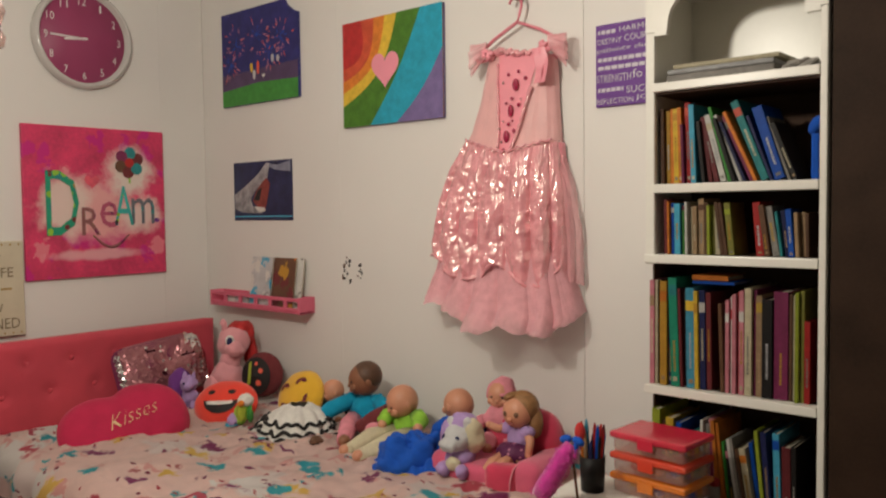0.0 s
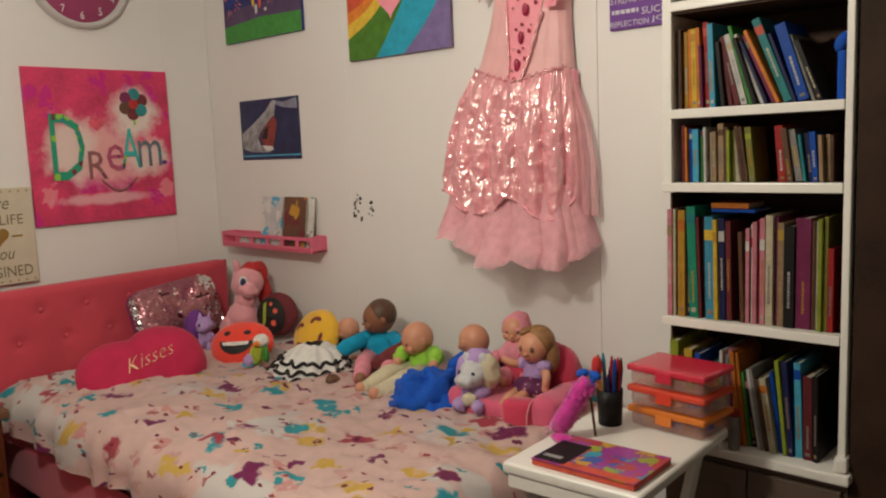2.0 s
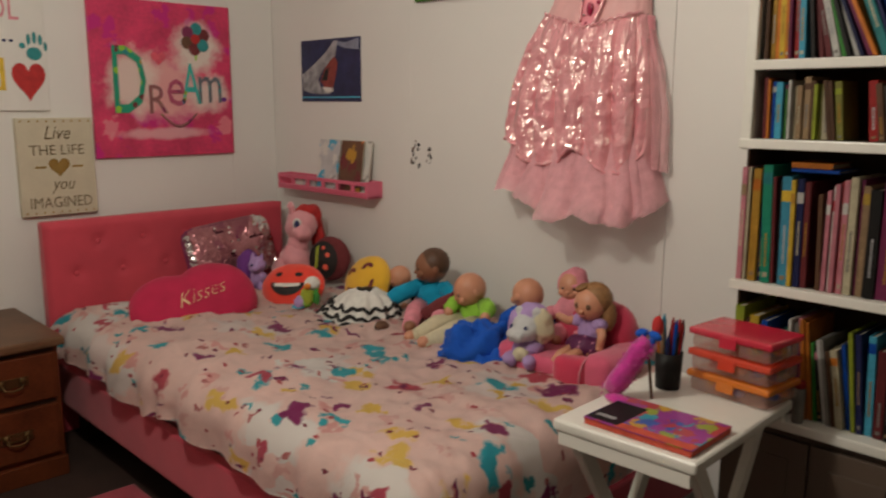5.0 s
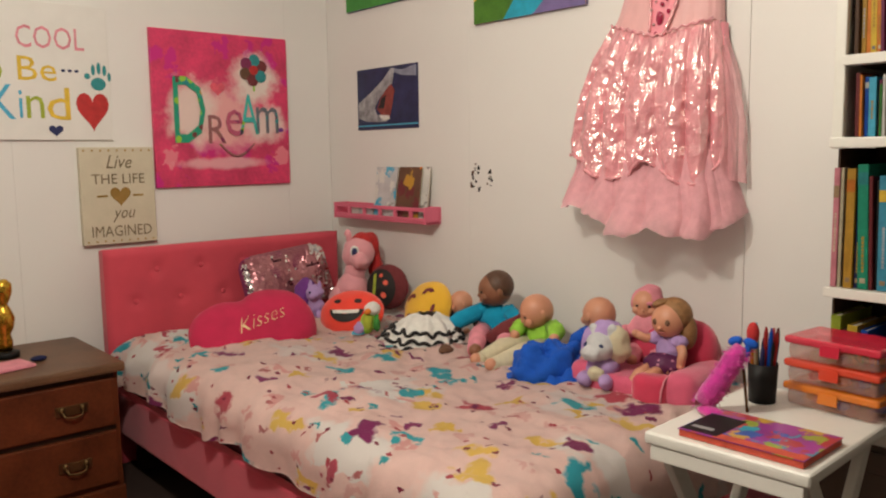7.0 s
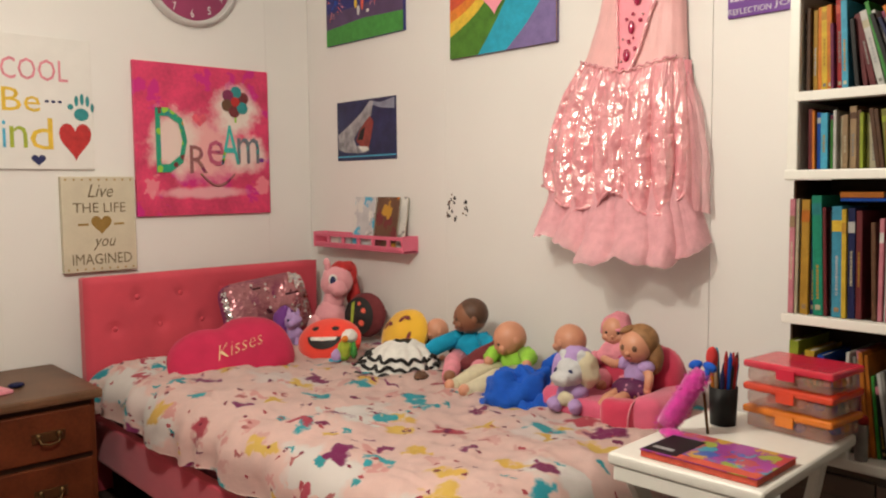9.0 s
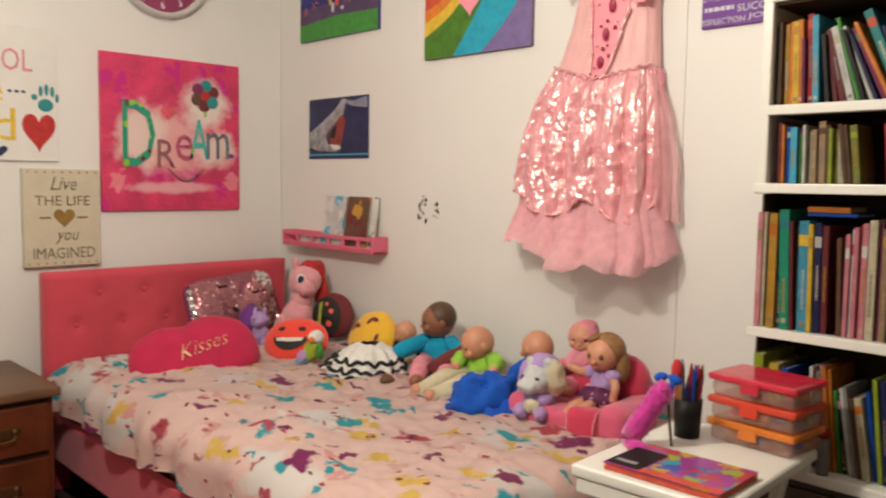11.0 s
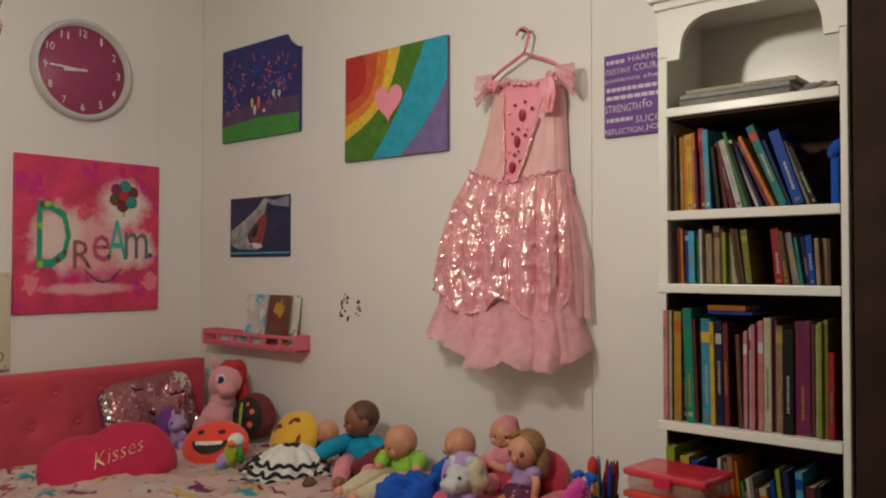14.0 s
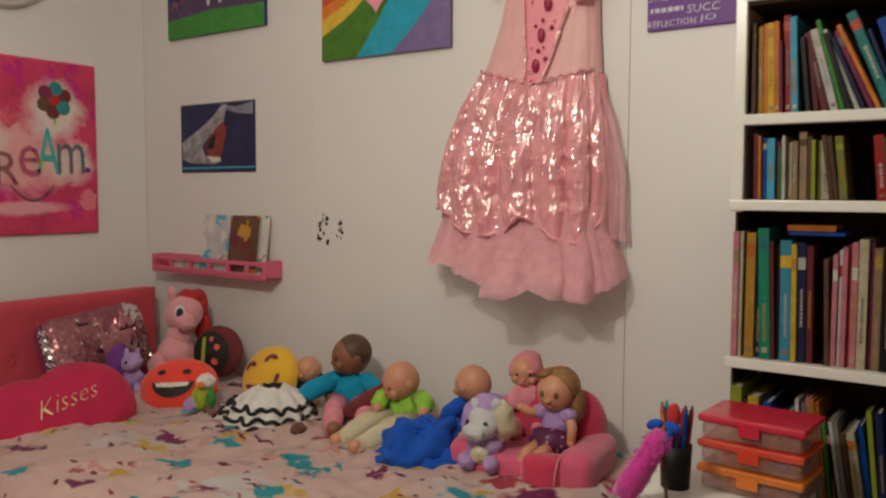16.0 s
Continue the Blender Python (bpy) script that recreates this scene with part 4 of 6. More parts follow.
# ---------- the dress ----------
def organza():
    """Crisp shiny cloth: long vertical creases crossed by short wrinkles, pale yellow glints."""
    m = mat("iridescent_organza", (0.94, 0.37, 0.45), 0.22, var=0.20, scale=14, bump=0.0, spec=1.0, sheen=0.2, alpha=0.90)
    nt = m.node_tree
    b, n, l = nt.nodes["Principled BSDF"], nt.nodes.new, nt.links.new
    co, add, bp = n("ShaderNodeTexCoord"), n("ShaderNodeMath"), n("ShaderNodeBump")
    waves = []
    for stretch, detail, twist in (((24, 9, 12), 2, 0.4), ((30, 12, 46), 2, 0.2)):
        mp, ns = n("ShaderNodeMapping"), n("ShaderNodeTexNoise")
        mp.inputs["Scale"].default_value = stretch
        ns.inputs["Scale"].default_value, ns.inputs["Detail"].default_value, ns.inputs["Roughness"].default_value = 1.0, detail, 0.5
        ns.inputs["Distortion"].default_value = twist
        l(co.outputs["Object"], mp.inputs["Vector"])
        l(mp.outputs[0], ns.inputs["Vector"])
        waves.append(ns.outputs["Fac"])
    add.operation = "MULTIPLY_ADD"
    add.inputs[1].default_value = 0.22
    l(waves[1], add.inputs[0])
    l(waves[0], add.inputs[2])
    bp.inputs["Strength"].default_value, bp.inputs["Distance"].default_value = 1.0, 0.026
    l(add.outputs[0], bp.inputs["Height"])
    l(bp.outputs[0], b.inputs["Coat Normal"])
    l(bp.outputs[0], b.inputs["Normal"])
    b.inputs["Coat Weight"].default_value, b.inputs["Coat Roughness"].default_value, b.inputs["Coat IOR"].default_value = 1.0, 0.15, 2.3
    b.inputs["Specular Tint"].default_value = (1.0, 0.98, 0.66, 1)
    b.inputs["Coat Tint"].default_value = (1.0, 0.98, 0.95, 1)
    return m


M_ORGANZA = organza()
M_SATIN = mat("pink_satin", (0.90, 0.33, 0.40), 0.38, var=0.10, scale=10, bump=0.2, sheen=0.3)
M_TULLE = mat("pink_tulle", (0.98, 0.51, 0.57), 0.85, var=0.18, scale=30, bump=0.4, fine=300, sheen=0.3, alpha=0.54)
M_SHEER = mat("pale_sheer", (0.90, 0.44, 0.48), 0.5, var=0.15, scale=20, bump=0.3, sheen=0.3, alpha=0.55)
M_PALE = mat("pale_pink_chiffon", (0.92, 0.52, 0.52), 0.45, var=0.08, scale=16, bump=0.2, sheen=0.3, alpha=0.85)
M_GEM = mat("ruby_gem", (0.35, 0.01, 0.06), 0.08, var=0.05, bump=0, spec=1.0)
M_SPARK = mat("clear_gem", (0.75, 0.55, 0.55), 0.06, metal=0.7, var=0.05, bump=0)


def lerp(tab, v):
    for (a, x), (b, y) in zip(tab, tab[1:]):
        if (v - a) * (v - b) <= 0:
            return x + (y - x) * (v - a) / (b - a)
    return tab[0][1] if abs(v - tab[0][0]) < abs(v - tab[-1][0]) else tab[-1][1]


def dress():
    d = thing("princess_dress", (1.97, -0.02, 1.5), "pink shiny princess dress hanging from a pink hanger", "dress")
    O = Vector((1.97, -0.02, 1.5))
    edge_l = [(1.96, 1.862), (1.89, 1.845), (1.78, 1.820), (1.68, 1.783), (1.65, 1.765), (1.54, 1.700), (1.44, 1.658), (1.29, 1.620), (1.17, 1.640), (1.1, 1.66)]
    edge_r = [(1.96, 2.125), (1.86, 2.135), (1.75, 2.140), (1.61, 2.150), (1.45, 2.170), (1.30, 2.178), (1.17, 2.172), (1.1, 2.16)]
    bulge = [(1.97, 0.040), (1.85, 0.060), (1.66, 0.074), (1.55, 0.105), (1.40, 0.125), (1.20, 0.135), (1.0, 0.14)]

    hems = []

    def shell(z0, z1, left, right, deep, folds, amp, seed, nz, nt, span=(0.0, math.pi), crinkle=0.0, start=0.2, lift=0.0, blunt=0.8):
        """A hanging sheet, open to the wall; z0 and z1 map the way round (0 to 1) to heights; its folds widen downwards."""
        rows = []
        for j in range(nz + 1):
            v = j / nz
            row = []
            for i in range(nt + 1):
                u = i / nt
                t = span[0] + (span[1] - span[0]) * u
                z = z0(u) + (z1(u) - z0(u)) * v
                xl, xr, dp = lerp(left, z), lerp(right, z), lerp(deep, z)
                ph = folds * t + 1.4 * noise.noise((t * 1.4, z * 2.2, seed))
                q = amp * min(1.0, start + 1.3 * v) * (abs(math.sin(ph)) ** blunt - 0.55) * (0.75 + 0.5 * noise.noise((t * 3, z * 3, seed + 9)))
                if crinkle:
                    q += crinkle * (noise.noise((t * 11, z * 13, seed)) + 0.7 * noise.noise((t * 24, z * 30, seed + 3)))
                sn = max(0.0, math.sin(t))
                x = (xl + xr) / 2 - ((xr - xl) / 2 + 0.7 * q) * math.cos(t)
                y = -0.012 - lift - dp * sn ** 0.6 - q * min(1.0, 2 * sn)
                row.append(Vector((x, min(y, -0.006), z)) - O)
            rows.append(row)
        hems.append(rows[-1])
        return grid_mesh(rows)

    def table(*pts):
        return lambda u: lerp(pts, u)

    def front(x, z):
        """How far the bodice stands before the wall at x, z."""
        xl, xr = lerp(edge_l, z), lerp(edge_r, z)
        c = max(-1.0, min(1.0, (2 * x - xl - xr) / (xr - xl)))
        return -0.012 - lerp(bulge, z) * (1 - c * c) ** 0.3

    # bodice, its darker front panel and the back
    part("bodice", shell(table((0, 1.93), (0.25, 1.950), (0.5, 1.935), (0.8, 1.925), (1, 1.90)), table((0, 1.640), (0.35, 1.620), (0.55, 1.578), (0.75, 1.60), (1, 1.615)), edge_l, edge_r, bulge, 7, 0.004, 2.0, 40, 90, crinkle=0.001), M_PALE, d, "pale pink bodice")
    part("back", shell(lambda u: 1.92, lambda u: 1.58, edge_l, edge_r, [(1.95, 0.006), (1.5, 0.012)], 6, 0.004, 6.0, 20, 40), M_SATIN, d)
    rows = []
    for j in range(25):
        v = j / 24
        z = 1.935 - 0.34 * v
        xa, xb = 1.922 + 0.030 * v, 2.092 - 0.088 * v
        rows.append([Vector((xa + (xb - xa) * i / 10, front(xa + (xb - xa) * i / 10, z) - 0.0045, z)) - O for i in range(11)])
    part("front_panel", grid_mesh(rows), M_SATIN, d, "rosy pink front panel")
    # lining and ruffled layers of tulle
    part("lining", shell(lambda u: 1.62, table((0, 1.12), (0.5, 1.10), (1, 1.12)), [(1.62, 1.80), (1.4, 1.71), (1.1, 1.67)], [(1.62, 2.16), (1.4, 2.17), (1.1, 2.18)], [(1.62, 0.06), (1.4, 0.09), (1.1, 0.10)], 9, 0.014, 3.1, 30, 90), M_SATIN, d)
    hem_l, hem_r = [(1.32, 1.665), (1.17, 1.635), (1.06, 1.590), (0.95, 1.575)], [(1.32, 2.160), (1.17, 2.190), (1.05, 2.240), (0.95, 2.245)]
    low = ((0, 1.075), (0.27, 1.062), (0.40, 1.045), (0.48, 0.998), (0.55, 0.985), (0.62, 1.020), (0.70, 0.992), (0.80, 0.990), (1, 1.06))
    for k, (zt, up, f, seed) in enumerate(((1.32, 0.0, 7, 1.0), (1.30, 0.018, 9, 4.4), (1.26, 0.035, 12, 8.1))):
        deep = [(1.32, 0.10), (1.15, 0.150), (1.0, 0.230 - 0.03 * k)]
        part("tulle_layer", shell(lambda u, zt=zt: zt, lambda u, up=up, s=seed: lerp(low, u) + up + 0.020 * noise.noise((u * 9, s, 0)) + 0.010 * noise.noise((u * 26, s, 3)), hem_l, hem_r, deep, f, 0.050 - 0.010 * k, seed, 44, 220, crinkle=0.003, start=0.15), M_TULLE, d, "ruffled tulle hem")
    # gathered overskirt, caught up at the middle into two swags
    swag = table((0, 1.25), (0.20, 1.236), (0.29, 1.185), (0.40, 1.156), (0.52, 1.172), (0.575, 1.222), (0.63, 1.198), (0.74, 1.144), (0.84, 1.150), (0.92, 1.195), (1, 1.24))
    waist = table((0, 1.652), (0.35, 1.632), (0.55, 1.588), (0.75, 1.610), (1, 1.628))
    part("overskirt", shell(waist, swag, edge_l, edge_r, bulge, 8, 0.040, 0.6, 150, 320, crinkle=0.003, start=0.3, lift=0.012, blunt=0.6), M_ORGANZA, d, "iridescent gathered overskirt")
    bm = bmesh.new()
    rng = random.Random(6)
    tube(bm, [p + Vector((0, -0.003, 0.002 * math.sin(i))) for i, p in enumerate(hems[-1][::3])], [0.005 * rng.uniform(0.5, 1.5) for _ in hems[-1][::3]], n=8)
    part("swag_frill", bm, M_ORGANZA, d)
    part("side_drape", shell(lambda u: 1.61, table((0, 1.20), (0.5, 1.16), (1, 1.145)), edge_l, [(1.61, 2.152), (1.47, 2.200), (1.335, 2.228), (1.14, 2.236)], [(1.61, 0.06), (1.1, 0.085)], 12, 0.018, 3.0, 50, 70, (2.15, math.pi), 0.005), M_SHEER, d)
    part("side_drape", shell(lambda u: 1.63, table((0, 1.17), (1, 1.16)), [(1.63, 1.77), (1.44, 1.648), (1.29, 1.606), (1.1, 1.62)], edge_r, [(1.63, 0.06), (1.1, 0.085)], 12, 0.014, 4.0, 50, 60, (0.0, 0.8), 0.005), M_SHEER, d)

    def ruffle(pts, r, m, nm):
        bm = bmesh.new()
        rng = random.Random(len(pts))
        tube(bm, [Vector(p) - O for p in pts], [r * rng.uniform(0.6, 1.4) for _ in pts], n=8)
        part(nm, bm, m, d)

    def seam(x0, z0, x1, z1, n, off, wave=0.0):
        out = []
        for i in range(n):
            t = i / (n - 1)
            x, z = x0 + (x1 - x0) * t, z0 + (z1 - z0) * t
            out.append((x, front(x, z) - off, z + wave * math.sin(i * 1.7)))
        return out

    ruffle(seam(1.775, 1.652, 1.973, 1.594, 26, 0.020, 0.004) + seam(1.98, 1.594, 2.142, 1.628, 24, 0.020, 0.004), 0.0038, M_ORGANZA, "waist_frill")
    ruffle(seam(1.868, 1.930, 1.93, 1.948, 9, 0.010, 0.006) + seam(1.94, 1.945, 2.02, 1.928, 12, 0.012, 0.006) + seam(2.03, 1.928, 2.120, 1.925, 14, 0.010, 0.006), 0.0095, M_ORGANZA, "neck_frill")
    ruffle(seam(1.923, 1.905, 1.950, 1.610, 44, 0.011), 0.0040, M_ORGANZA, "bodice_trim")
    ruffle(seam(2.070, 1.810, 2.006, 1.605, 36, 0.013), 0.0050, M_ORGANZA, "bodice_trim")
    # flounced sleeves
    for cx, cz, s in ((1.848, 1.945, -1), (2.150, 1.935, 1)):
        rows = []
        for j in range(12):
            v2 = j / 11
            row = []
            for i in range(40):
                t = 2 * math.pi * i / 40
                r = (0.022 + 0.026 * v2) * (1 + 0.22 * v2 * math.sin(7 * t + s))
                p = Vector((cx - s * 0.045 + s * (0.022 + 0.070 * v2) + 0.3 * r * math.cos(t) , -0.065 - 0.7 * r * math.cos(t), cz + 0.018 - 0.035 * v2 + r * math.sin(t))) - O
                row.append(p)
            rows.append(row)
        part("sleeve", grid_mesh(rows, True), M_SHEER, d)
        bm = bmesh.new()
        rng = random.Random(3 + s)
        for i in range(14):
            a, q = rng.uniform(0, 6.28), rng.uniform(0.004, 0.022)
            ball(bm, Vector((cx - s * 0.035 + q * math.cos(a), -0.085 + 0.004 * i / 3, cz + q * math.sin(a))) - O, (0.013, 0.006, 0.008), 0, (rng.uniform(-40, 40), rng.uniform(0, 180), 0), 8, 6)
        part("rosette", bm, M_SATIN, d)
    # ribbon tails beneath the rosette
    for k in range(2):
        bm = grid_mesh([[Vector((2.085 + 0.018 * k + 0.010 * i + 0.012 * math.sin(3 * v2), -0.095 - 0.004 * math.sin(6 * v2 + i), 1.93 - 0.115 * v2)) - O for i in range(4)] for v2 in [j / 12 for j in range(13)]])
        part("ribbon", bm, M_SATIN, d)
    # jewels down the front
    for x, z, a, b in ((2.009, 1.821, 0.013, 0.021), (1.992, 1.734, 0.011, 0.021), (1.980, 1.647, 0.012, 0.021)):
        bm = bmesh.new()
        ball(bm, Vector((x, front(x, z) - 0.012, z)) - O, (a, 0.007, b), u=12, v=8)
        part("gem", bm, M_GEM, d, "dark ruby oval gem")
    for k, (x, z, r) in enumerate(((1.977, 1.859, 6), (2.017, 1.866, 6), (2.046, 1.840, 7), (1.956, 1.833, 5), (2.088, 1.826, 5), (1.995, 1.776, 6), (1.972, 1.762, 5), (2.023, 1.753, 7), (2.030, 1.771, 4), (1.947, 1.676, 5), (1.984, 1.690, 7), (2.007, 1.666, 7), (1.962, 1.630, 5), (1.976, 1.600, 8), (1.962, 1.700, 4), (2.0, 1.70, 4))):
        bm = bmesh.new()
        ball(bm, Vector((x, front(x, z) - 0.011, z)) - O, (r * 0.001, 0.004, r * 0.001), u=8, v=6)
        part("bead", bm, M_SPARK if k in (3, 4, 8, 9, 12, 14) else M_GEM, d)
    return d


dress()


def hanger():
    h = thing("coat_hanger", (1.99, -0.045, 2.0), "pink plastic coat hanger on a wall hook", "hanger")
    m = mat("pink_plastic", (0.72, 0.22, 0.28), 0.3, var=0.04)
    bm = bmesh.new()
    tube(bm, [(0.0, 0, 0.040), (-0.10, 0, -0.005), (-0.165, 0, -0.045), (-0.185, 0, -0.062), (-0.17, 0, -0.074), (0.0, 0, -0.070), (0.16, 0, -0.066), (0.175, 0, -0.055), (0.155, 0, -0.035), (0.09, 0, 0.003), (0.0, 0, 0.040)], 0.006, n=10)
    part("shoulder_bar", bm, m, h)
    bm = bmesh.new()
    tube(bm, [(0.0, 0, 0.040), (0.008, 0, 0.062)] + [(-0.008 + 0.026 * math.cos(a), 0, 0.098 + 0.030 * math.sin(a)) for a in (-0.6, -0.2, 0.3, 0.8, 1.3, 1.8, 2.4, 2.9)], 0.005, n=10)
    part("hook", bm, m, h)
    k = tagged(from_bm("wall_hook", boxed((1.972, -0.05, 2.118), (1.986, 0, 2.124), 0.002), M_BRASS), "small dark hook fixed to the wall", "hook")


hanger()


# ---------- nightstand ----------
def nightstand():
    n = thing("nightstand", (0.30, -1.62, 0), "brown wooden nightstand with two drawers and brass pulls", "nightstand")
    part("body", boxed((-0.27, -0.325, 0.06), (0.255, 0.325, 0.495), 0.003), M_OAK, n)
    part("plinth", boxed((-0.265, -0.33, 0.0), (0.268, 0.33, 0.075), 0.006), M_OAK, n)
    part("top", boxed((-0.28, -0.345, 0.496), (0.285, 0.345, 0.530), 0.010), M_OAKTOP, n)
    # dark strips stand for the shade in the gaps above the drawers
    part("gap_shade", boxed((0.2555, -0.31, 0.287), (0.258, 0.31, 0.303)), M_DARKWOOD, n)
    part("gap_shade", boxed((0.2555, -0.31, 0.477), (0.258, 0.31, 0.494)), M_DARKWOOD, n)
    for z0, z1 in ((0.305, 0.475), (0.095, 0.285)):
        d = part("drawer", boxed((0.256, -0.305, z0), (0.272, 0.305, z1), 0.006), M_OAK, n)
        for y in (-0.17, 0.16):
            bm = bmesh.new()
            zc = (z0 + z1) / 2
            box(bm, (0.2725, y - 0.055, zc - 0.017), (0.2765, y + 0.055, zc + 0.017), 0.0015)
            for s in (-1, 1):
                ball(bm, (0.279, y + s * 0.034, zc + 0.002), (0.008, 0.011, 0.015), u=10, v=6)
            tube(bm, [(0.282, y - 0.034, zc), (0.291, y - 0.028, zc - 0.018), (0.293, y, zc - 0.024), (0.291, y + 0.028, zc - 0.018), (0.282, y + 0.034, zc)], 0.004, n=8)
            part("handle", bm, M_BRASS, d)


nightstand()


def on_nightstand():
    t = thing("trophy", (0.22, -1.572, 0.531), "shiny gold foil-wrapped trophy figure on a dark base", "trophy")
    g = mat("gold_foil", (0.72, 0.45, 0.06), 0.18, metal=1.0, var=0.2, scale=30, bump=1.0, fine=60)
    bm = bmesh.new()
    lathe(bm, (0, 0, 0), [(0.045, 0.0), (0.045, 0.02), (0.03, 0.024)])
    part("base", bm, gloss("black"), t)
    bm = bmesh.new()
    lathe(bm, (0, 0, 0.0245), [(0.022, 0.0), (0.026, 0.03), (0.020, 0.06), (0.032, 0.085), (0.038, 0.12), (0.024, 0.155), (0.016, 0.17), (0.026, 0.19), (0.034, 0.215), (0.034, 0.245), (0.018, 0.262)])
    part("figure", bm, g, t)
    bm = bmesh.new()
    box(bm, (0, 0, 0), (0.12, 0.17, 0.012), 0.004)
    moved(bm, pose(0.36, -1.72, 0.531, 0, 0, 12))
    tagged(from_bm("notebook", bm, plush("pink")), "pink notebook lying on the wooden nightstand", "notebook")
    bm = bmesh.new()
    ball(bm, (0.36, -1.50, 0.540), (0.02, 0.028, 0.010))
    tagged(from_bm("toy_car", bm, gloss("navy")), "tiny dark toy lying on the nightstand", "toy")


on_nightstand()


# ---------- tray table and what stands on it ----------
def tray_table():
    t = thing("tray_table", (2.640, -0.612, 0), "white wooden folding tray table beside the bed", "table", rz=2.5)
    bm = boxed((-0.174, -0.250, 0.632), (0.174, 0.250, 0.66), 0.010, 3)
    part("tabletop", bm, M_WHITE, t)
    for y in (-0.235, 0.235):
        part("apron", boxed((-0.16, y - 0.01, 0.600), (0.16, y + 0.01, 0.6315), 0.003), M_WHITE, t)
    for x, s in ((-0.15, 1), (0.15, 1), (-0.118, -1), (0.118, -1)):
        bm = boxed((-0.011, -0.020, -0.375), (0.011, 0.020, 0.375), 0.004)
        part("leg", moved(bm, pose(x, 0, 0.317, s * 33, 0, 0)), M_WHITE, t)
    part("stretcher", boxed((-0.106, -0.17, 0.085), (0.106, -0.145, 0.11), 0.004), M_WHITE, t)
    part("stretcher", boxed((-0.138, 0.16, 0.07), (0.138, 0.185, 0.095), 0.004), M_WHITE, t)


tray_table()


def storage_boxes():
    rng = random.Random(2)
    for k, (lid, name) in enumerate((("orange", "orange"), ("coral", "red"), ("red", "pink-red"))):
        z = 0.661 + 0.054 * k
        b = thing("storage_box", (2.700, -0.413, z), f"clear plastic storage box with {name} lid on the table", "box", "stacked storage boxes", rz=-4)
        clear = mat("clear_plastic_" + lid, (0.86, 0.50, 0.42), 0.14, var=0.08, trans=0.5, alpha=0.5, bump=0)
        col = {"orange": (0.80, 0.22, 0.02), "coral": (0.78, 0.07, 0.03), "red": (0.72, 0.03, 0.07)}[lid]
        tint = mat("tinted_lid_" + lid, col, 0.12, var=0.06, bump=0.02, spec=0.8, alpha=0.78)
        bm = boxed((-0.102, -0.070, 0.001), (0.102, 0.070, 0.038), 0.012, 3)
        part("tub", bm, clear, b)
        bm = boxed((-0.109, -0.077, 0.036), (0.109, 0.077, 0.0535), 0.008, 3)
        lidp = part("lid", bm, tint, b)
        part("clasp", boxed((-0.022, -0.082, 0.020), (0.022, -0.0775, 0.047), 0.002), tint, b)
        for i in range(10):
            bm = bmesh.new()
            ball(bm, (rng.uniform(-0.085, 0.085), rng.uniform(-0.05, 0.05), 0.014), (0.014, 0.014, 0.011), u=8, v=6)
            part("contents", bm, plush(rng.choice(["orange", "yellow", "green", "blue", "red", "plum"])), b)


storage_boxes()


def pen_cup():
    c = thing("pen_cup", (2.548, -0.50, 0.6605), "black pen cup crowded with coloured pens", "pen holder")
    bm = bmesh.new()
    lathe(bm, (0, 0, 0), [(0.030, 0.0), (0.034, 0.092), (0.0315, 0.092), (0.028, 0.006)])
    part("cup", bm, gloss("black"), c)
    rng = random.Random(5)
    for i, col in enumerate(("red", "red", "coral", "blue", "red", "tan", "navy", "blue", "sky_blue", "tan", "maroon", "navy", "orange", "black", "red")):
        a = i * 1.9
        p = Vector((0.016 * math.cos(a), 0.016 * math.sin(a), 0.008))
        q = p * 1.0 + Vector((0.016 * math.cos(a), 0.016 * math.sin(a), rng.uniform(0.13, 0.175)))
        bm = bmesh.new()
        tube(bm, [p, p.lerp(q, 0.9), q], [0.0054, 0.0054, 0.002], n=8)
        part("pen", bm, gloss(col), c)


pen_cup()


